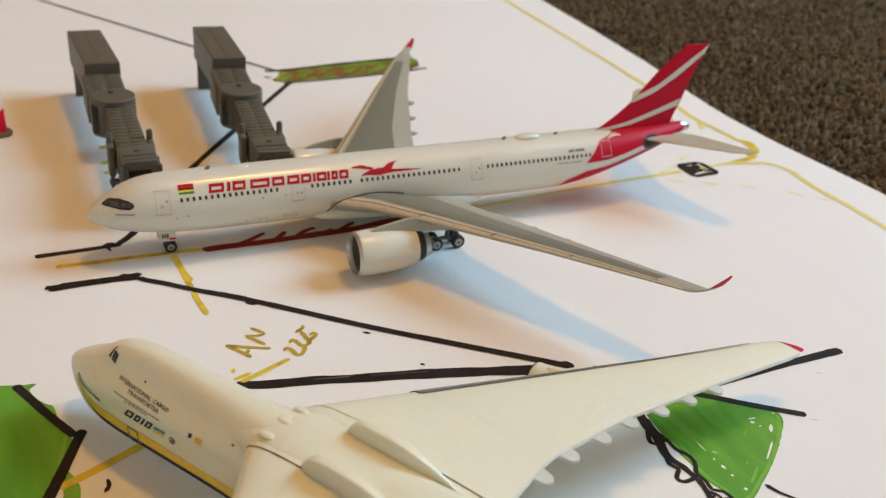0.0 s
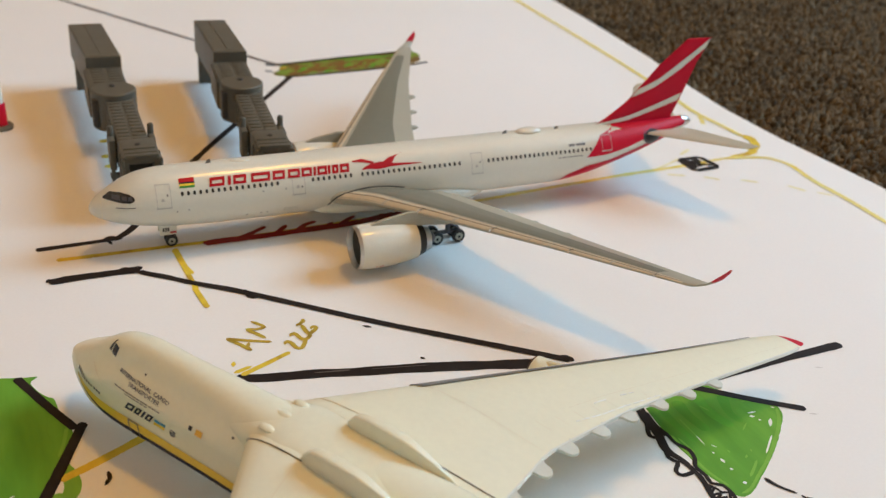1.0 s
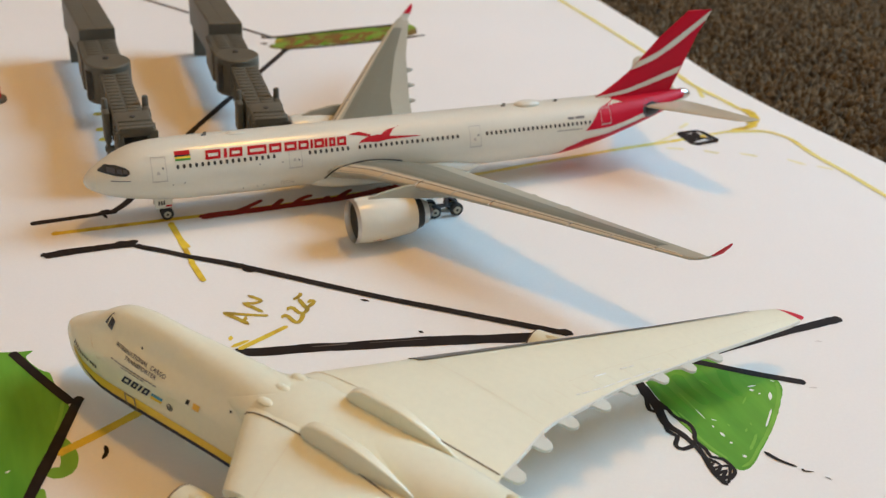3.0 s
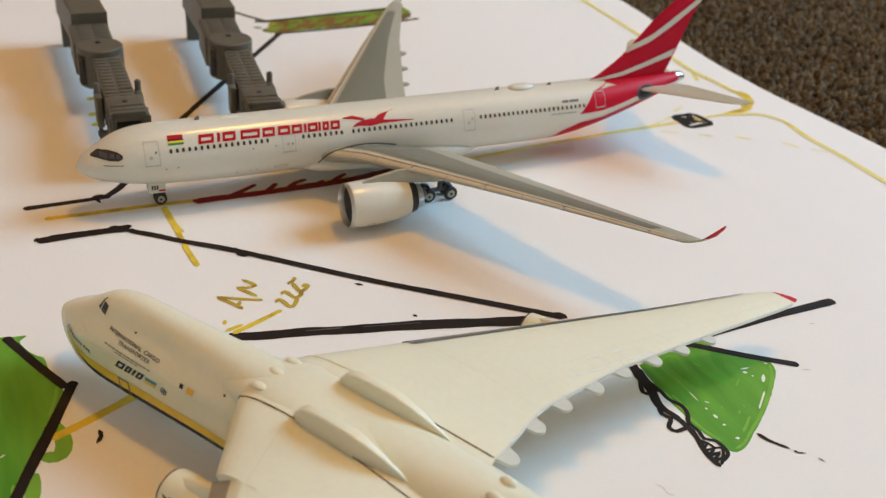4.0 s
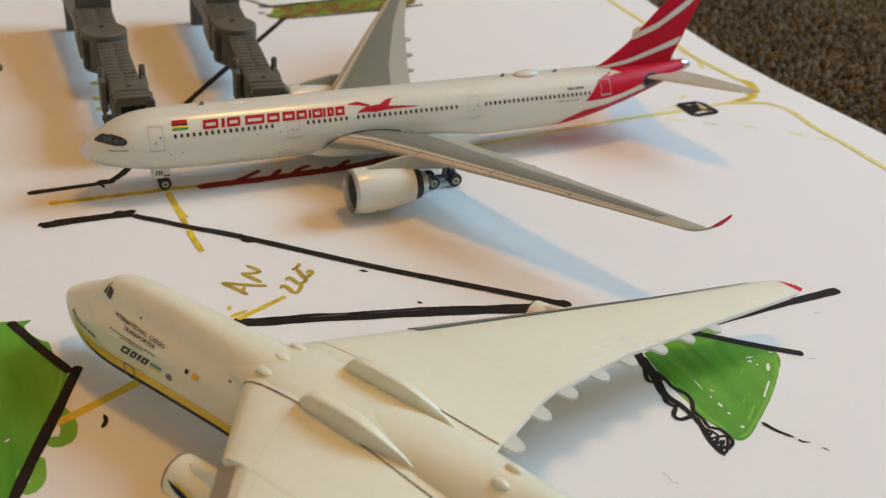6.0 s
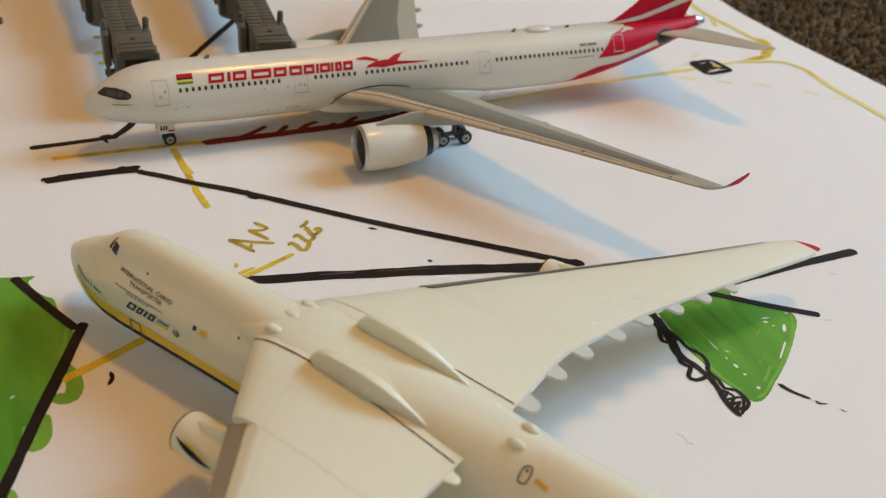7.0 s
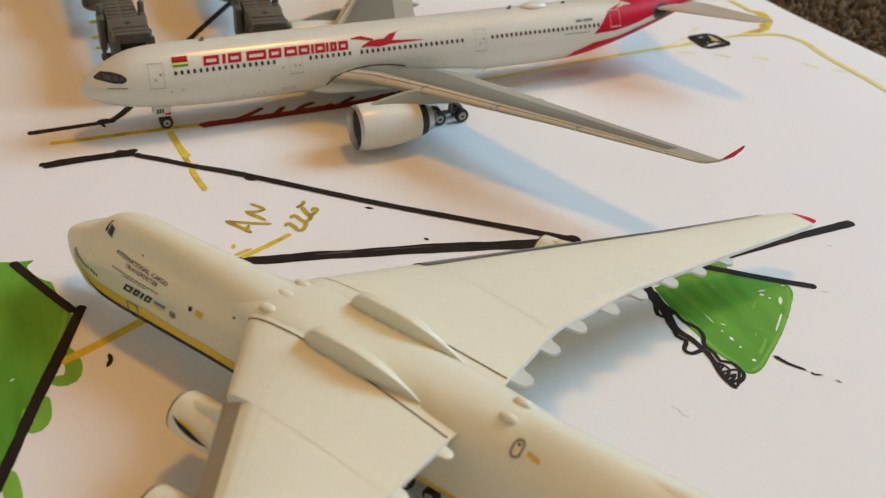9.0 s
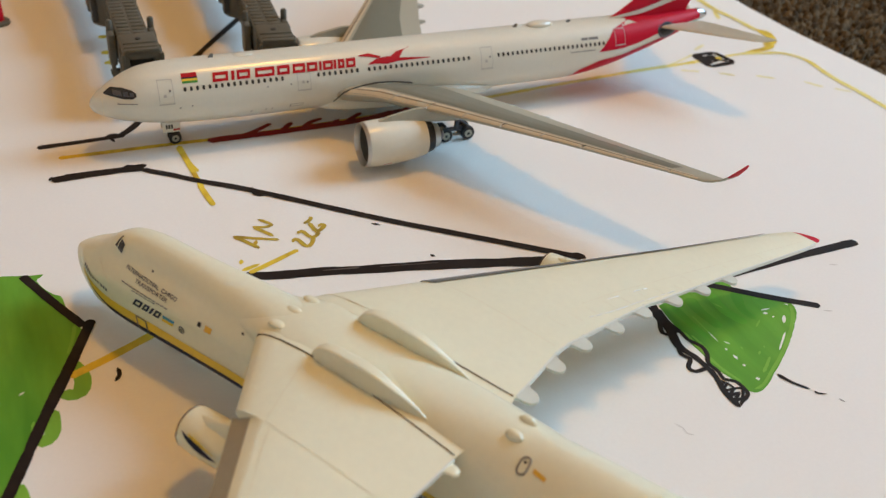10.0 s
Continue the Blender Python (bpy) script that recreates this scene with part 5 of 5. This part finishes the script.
    # spine fairing, blisters and bumps on the wing centre
    for sign in (1, -1):
        rings = []
        for u, top, ww in ((57.2, 18.5, 0.3), (57.5, 19.2, 0.75), (58.1, 20.1, 1.1), (59.0, 20.85, 1.3), (60.4, 21.3, 1.4), (62.4, 21.4, 1.45), (65.0, 21.3, 1.45), (67.5, 21.1, 1.4), (69.4, 20.55, 1.15), (72.6, 19.1, 0.62), (74.8, 17.95, 0.3), (76.2, 17.1, 0.1)):
            y = sign * 5.0 - 0.55 * max(0.0, min(1.0, (75.0 - u) / 6.0))
            ww *= 0.62
            low = 15.5
            ring = []
            for i in range(14):
                t = math.pi * i / 13
                c = math.cos(t)
                ring.append((u, y + ww * math.copysign(abs(c) ** 0.5, c), top - ww * 0.6 + ww * 0.6 * max(0.0, math.sin(t)) ** 0.5))
            rings.append([(u, y + ww * 1.3 + 0.15, low), (u, y + ww * 1.08, min(18.7, top - 0.3))] + ring + [(u, y - ww * 1.08, min(18.7, top - 0.3)), (u, y - ww * 1.3 - 0.15, low)])
        part("load_fairing", loft(rings), CREAM, a, "long raised blister on the wing centre")
    for v in (-3.7, 0.0, 3.7):
        part("front_bump", blob((48.9, v, 18.62 - 0.02 * v * v), (1.5, 0.8, 0.42)), CREAM, body)
    part("dorsal_fairing", blob((113.0, 0.4, 17.85), (9.5, 1.3, 0.85), 20), CREAM, body)
    for v in (-1.7, 1.7):
        part("rear_bump", blob((87.4, v, 18.45), (1.3, 0.8, 0.75)), CREAM, body)
    shoulder = Hull([(38, 17.5, 11.2, 4.2), (42, 17.9, 11.2, 4.8), (45.5, 18.3, 11.3, 5.4), (48.5, 18.65, 12.0, 6.4), (52, 18.95, 13.4, 7.3), (60, 18.95, 13.4, 7.3), (67, 18.75, 13.4, 6.8), (74, 18.1, 13.2, 5.8), (82, 16.6, 12.6, 4.2)], 2.3)
    part("wing_box", shoulder.skin(np.linspace(38, 82, 48)), CREAM, a, "cream fairing where the wings meet the body")
    # tail
    for sign in (1, -1):
        st = [(146, 0.0, 17.0, 16, 1.8, 0.2), (155.0, sign * 30.0, 18.6, 10.0, 1.0, 0.1)]
        part("tailplane", wing(st if sign > 0 else [(x, y, z, c, t, d) for x, y, z, c, t, d in st]), CREAM, a)
        part("tail_fin", loft([[(le + (te - le) * p, sign * 30.3 + b * 1.0, z) for p, b in AIRFOIL] for le, te, z in ((152, 165, 13.6), (153.5, 166.5, 19), (160, 170, 33))]), CREAM, a)
    # landing gear along the belly
    for v in (-4.6, 4.6):
        for k in range(7):
            wheel(body, 53 + 4.3 * k, v, 1.25, 1.25, 1.4, 1 if v > 0 else -1)
    for v in (-1.3, 1.3):
        ng = part("nose_gear", tube([(24.6, v, 3.0), (24.6, v, 1.2)], 0.4), METAL, a, "short grey nose gear leg")
        wheel(ng, 24.6, v, 1.2, 1.2, 0.9, 1 if v > 0 else -1)
    # windows and prints
    cw = part("cockpit_window", CARGO.sheet([(13.3, 16.1), (14.3, 15.9), (15.5, 15.65)], [(13.7, 17.05), (14.6, 17.3), (15.7, 17.1)], 6, 4, 0.06), COCKPIT, body, "black cockpit side windows")
    part("post", CARGO.sheet([(14.0, 15.9), (14.18, 15.9)], [(14.25, 17.3), (14.43, 17.3)], 1, 4, 0.1), CREAM, cw)
    part("window_line", tube([CARGO.port(u, z, 0.04) for u, z in ((13.8, 16.95), (14.0, 17.35), (14.3, 17.6))], 0.09, 5), BLACK, cw)
    part("visor_seam", tube([CARGO.port(u, z, 0.01) for u, z in ((10.5, 13.0), (13.0, 12.4), (15.4, 11.6))], 0.05, 5), PANEL_LINE, body)
    def side_text(body_text, u0, z0, height, width, mat, name, lab, slope=0.045):
        bm = letters(body_text, height)
        bmesh.ops.triangulate(bm, faces=bm.faces[:])
        w0 = max(v.co.x for v in bm.verts)
        for v in bm.verts:
            v.co = CARGO.port(u0 + v.co.x * width / w0, z0 + v.co.y - slope * v.co.x * width / w0, 0.13)
        part(name, bm, mat, body, lab, smooth=0)
    side_text("INTERNATIONAL  CARGO", 17.8, 14.55, 0.46, 12.0, BLUE_PRINT, "lettering", "dark blue printed words")
    side_text("TRANSPORTER", 20.8, 13.75, 0.44, 7.4, BLUE_PRINT, "lettering", "dark blue printed words")
    for z, x0, x1 in ((13.0, 18.2, 29.6), (12.6, 20.9, 27.1)):
        n = int((x1 - x0) / 0.9)
        for k in range(n):
            dz = -0.03 * k
            part("small_print_bar", CARGO.sheet([(x0 + 0.9 * k, z + dz), (x0 + 0.9 * k + 0.74, z + dz)], [(x0 + 0.9 * k, z + dz + 0.15), (x0 + 0.9 * k + 0.74, z + dz + 0.15)], 1, 1, 0.06), LINE, body)
    for kind, x0, x1 in (("frame", 20.9, 22.6), ("frame", 23.0, 24.2), ("bar", 24.6, 25.1), ("frame", 25.5, 26.8)):
        part("name_shape", print_shape(CARGO, kind, x0, x1, 10.2, 11.65, 0.42, 0.7, 0.4), BLUE_PRINT, body, "plain dark blue name shape")
    flag = part("flag_print", CARGO.sheet([(27.8, 10.75), (30.2, 10.75)], [(28.0, 11.35), (30.5, 11.35)], 3, 2, 0.06), SKY_BLUE, body, "blue and yellow flag print")
    part("flag_stripe", CARGO.sheet([(27.6, 10.15), (30.0, 10.15)], [(27.8, 10.75), (30.2, 10.75)], 3, 2, 0.06), YELLOW, flag)
    ring = [CARGO.port(31.9 + 0.55 * math.cos(t), 10.5 + 0.55 * math.sin(t), 0.06) for t in np.linspace(0, 2 * math.pi, 18)]
    part("round_badge", joined(tube(ring, 0.09, 5, 0.3), tube([CARGO.port(31.5, 10.5, 0.06), CARGO.port(32.3, 10.5, 0.06)], 0.1, 5), tube([CARGO.port(31.9, 10.1, 0.06), CARGO.port(32.1, 10.9, 0.06)], 0.1, 5)), LINE, body)
    for k in range(11):
        x0 = 7.0 + 0.68 * k + (0.25 if k > 7 else 0.0)
        zb = 10.3 - 0.085 * k
        part("nose_name_bar", CARGO.sheet([(x0, zb), (x0 + 0.42, zb - 0.05)], [(x0 + 0.1, zb + 0.55), (x0 + 0.52, zb + 0.5)], 2, 2, 0.07), BLUE_PRINT if k > 7 else LINE, body)
    for x0, x1, z0, z1, mt in ((35.2, 35.9, 12.8, 13.4, BLACK), (36.7, 38.1, 12.6, 13.4, ORANGE), (22.9, 23.25, 15.7, 16.0, BLACK)):
        part("side_marking", CARGO.sheet([(x0, z0), (x1, z0)], [(x0, z1), (x1, z1)], 2, 2, 0.07), mt, body)
    part("side_marking", blob(CARGO.port(43.6, 14.8, 0.02), (0.25, 0.12, 0.25), 8), BLACK, body)
    part("entry_door", CARGO.outline(21.4, 23.9, 5.0, 8.3, 0.28, 0.0, 0.13), LINE, body, "printed crew door outline")
    # hatch print on the rear shoulder
    def top_loop(pts, r, name, mat):
        part(name, tube([CARGO.port(u, z, 0.05) for u, z in pts], r, 6, 0.4), mat, body)
    top_loop([(u + 0.7, z * 0.9 + 2.3) for u, z in ((89.3, 15.2), (89.9, 15.25), (90.2, 15.6), (90.2, 16.5), (89.9, 16.85), (89.3, 16.8), (89.0, 16.4), (89.0, 15.6), (89.3, 15.2))], 0.14, "rear_hatch", LINE)
    part("hatch_dot", blob(CARGO.port(90.3, 17.1, 0), (0.22, 0.22, 0.18), 8), BLACK, body)
    part("side_marking", CARGO.sheet([(91.7, 16.45), (93.6, 16.2)], [(91.7, 16.85), (93.6, 16.6)], 6, 3, 0.14), ORANGE, body)
    return a


cargo_aircraft()

# ---- passenger boarding bridges ----


def boarding_bridge(x, y, turn):
    b = thing("boarding_bridge", x, y, 0, turn, "dark grey plastic model boarding bridge standing on paper", "boarding bridge", "boarding bridges")
    X = lambda v: v - 13.0
    Yq = lambda v: v - 60.0
    # rear cabin: full height box whose lower walls draw in to a foot
    rings = []
    for z, inset in ((7.6, 1.4), (8.2, 1.2), (10.2, 0.0), (19.7, 0.0), (20.0, 0.3)):
        y0, y1 = Yq(77.6) + inset, Yq(110.0) - inset * 0.2
        rings.append([(X(8.5) + inset, y0, z), (X(18.0) - inset, y0, z), (X(16.0) - inset, y1, z), (X(6.3) + inset, y1, z)])
    part("rear_cabin", loft(rings), PLASTIC, b, smooth=20)
    part("rear_leg", box(X(7.0), X(15.4), Yq(107.6), Yq(109.8), 0.0, 9.0, 0.2), PLASTIC, b, smooth=30)
    part("roof_ridge", loft([[(X(a), Yq(y), 19.9), (X(a), Yq(y), 20.12), (X(a + 0.9), Yq(y), 20.12), (X(a + 0.9), Yq(y), 19.9)] for a, y in ((12.8, 78.2), (10.7, 109.4))]), PLASTIC, b)
    # first tunnel, sloping slightly, and its ribs
    part("tunnel", box(X(8.0), X(17.8), Yq(60), Yq(77.8), 8.2, 16.6, 0.25), PLASTIC, b, smooth=30)
    for k in range(6):
        for s in (0, 1):
            part("roof_rib", box(X(9.3 + 4.3 * s), X(12.9 + 4.3 * s), Yq(75.8 - 2.1 * k), Yq(76.9 - 2.1 * k), 16.4, 16.85, 0.3, 2), PLASTIC, b)
    part("tunnel_side", box(X(7.6), X(8.1), Yq(63), Yq(79), 7.8, 15.8, 0.15), PLASTIC, b)
    # rotunda
    rot = part("rotunda", turned([(7.0, 5.2), (7.0, 5.75), (7.5, 5.8), (16.2, 5.8), (16.9, 5.75), (17.15, 5.4)], (X(13.8), Yq(58.6), 0), "z", 36), PLASTIC, b)
    part("rotunda_band", turned([(7.4, 5.86), (7.9, 5.95), (8.2, 5.86)], (X(13.8), Yq(58.6), 0), "z", 36), PLASTIC, rot)
    part("roof_stud", turned([(17.1, 0.75), (17.5, 0.7), (17.55, 0.3)], (X(13.6), Yq(60.4), 0), "z", 12), PLASTIC_DARK, rot)
    part("doorway", box(X(7.95), X(9.3), Yq(54.6), Yq(57.4), 8.0, 15.4, 0.1), PLASTIC_DARK, rot)
    # second, ribbed tunnel down to the cab
    part("tunnel", box(X(11.2), X(18.4), Yq(22), Yq(56), 8.0, 15.5, 0.25), PLASTIC, b, smooth=30)
    for k in range(12):
        for s in (0, 1):
            part("roof_rib", box(X(11.6 + 3.4 * s), X(14.5 + 3.4 * s), Yq(50.8 - 2.25 * k), Yq(52.1 - 2.25 * k), 15.3, 15.75, 0.3, 2), PLASTIC, b)
    for k in range(9):
        part("side_rib", box(X(11.0), X(11.3), Yq(51 - 2.9 * k), Yq(51.8 - 2.9 * k), 7.8, 14.8, 0.08, 1), PLASTIC, b)
    # lifting columns with their legs
    for x0, x1 in ((9.2, 10.8), (18.7, 20.2)):
        col = part("lifting_column", box(X(x0), X(x1), Yq(27.0), Yq(32.0), 7.4, 15.2, 0.4), PLASTIC, b, smooth=30)
        part("column_cap", turned([(15.0, 0.75), (17.2, 0.75), (17.6, 0.5)], (X((x0 + x1) / 2), Yq(30.6), 0), "z", 12), PLASTIC, col)
        part("leg", box(X(x0) + 0.35, X(x1) - 0.35, Yq(28.8), Yq(30.4), 0.0, 7.6, 0.15), PLASTIC, col)
    part("axle_beam", box(X(9.2), X(20.2), Yq(28.8), Yq(30.4), 4.4, 5.6, 0.2), PLASTIC, b)
    # cab with its dark opening
    cab = joined(box(X(11.0), X(12.4), Yq(13.6), Yq(25), 7.0, 15.7, 0.2), box(X(17.9), X(19.6), Yq(13.6), Yq(25), 7.0, 15.7, 0.2),
                 box(X(11.0), X(19.6), Yq(13.6), Yq(25), 14.0, 16.4, 0.9), box(X(11.0), X(19.6), Yq(13.6), Yq(25), 6.8, 8.0, 0.2))
    c = part("cab", cab, PLASTIC, b, smooth=30)
    part("opening", box(X(11.7), X(18.5), Yq(17.5), Yq(18.5), 7.6, 15.1, 0), PLASTIC_DARK, c, "dark cab interior")
    for k, (grow, y0) in enumerate(((0.35, 13.2), (0.2, 15.4), (0.35, 17.6))):
        rim = joined(box(X(11.0) - grow, X(11.4), Yq(y0), Yq(y0 + 0.9), 6.9, 15.6, 0.2), box(X(19.2), X(19.6) + grow, Yq(y0), Yq(y0 + 0.9), 6.9, 15.6, 0.2),
                     box(X(11.6), X(19.0), Yq(y0), Yq(y0 + 0.9), 16.1, 16.4 + grow, 0.2))
        part("bellows_rim", rim, PLASTIC, c, smooth=30)
    part("cab_floor_lip", box(X(11.6), X(19.0), Yq(12.4), Yq(13.7), 7.0, 7.7, 0.15), PLASTIC, c)
    part("side_window", box(X(10.93), X(11.05), Yq(19.6), Yq(22.6), 10.2, 13.4, 0.04), PLASTIC_DARK, c)
    part("roof_stud", turned([(16.2, 0.7), (16.6, 0.62), (16.65, 0.3)], (X(15.2), Yq(20.6), 0), "z", 12), PLASTIC_DARK, c)
    part("bumper", box(X(17.6), X(19.9), Yq(23.5), Yq(26), 11.0, 16.0, 0.5), PLASTIC, c)
    return b


BRIDGE = boarding_bridge(12.8, 60.2, -1.75)
copy_thing(BRIDGE, pose(46.7 * MM, 58.4 * MM, 0, 0, 0, -5.6))

# ---- small mast ----


def mast():
    m = thing("striped_mast", -14.8, 81.0, label="small red and white mast on a round grey foot", category="model mast")
    part("foot", turned([(0, 3.1), (0.1, 3.25), (0.9, 3.25), (1.2, 2.9)], (0, 0, 0), "z", 28), PLASTIC, m, "round grey foot")
    part("lower_tube", turned([(1.1, 1.9), (7.2, 1.75), (7.5, 1.6)], (0, 0, 0), "z", 24), RED, m, "red lower section")
    part("upper_tube", turned([(7.4, 1.45), (13.6, 1.3), (14.0, 1.0)], (0, 0, 0), "z", 24), WHITE, m, "white upper section")


mast()
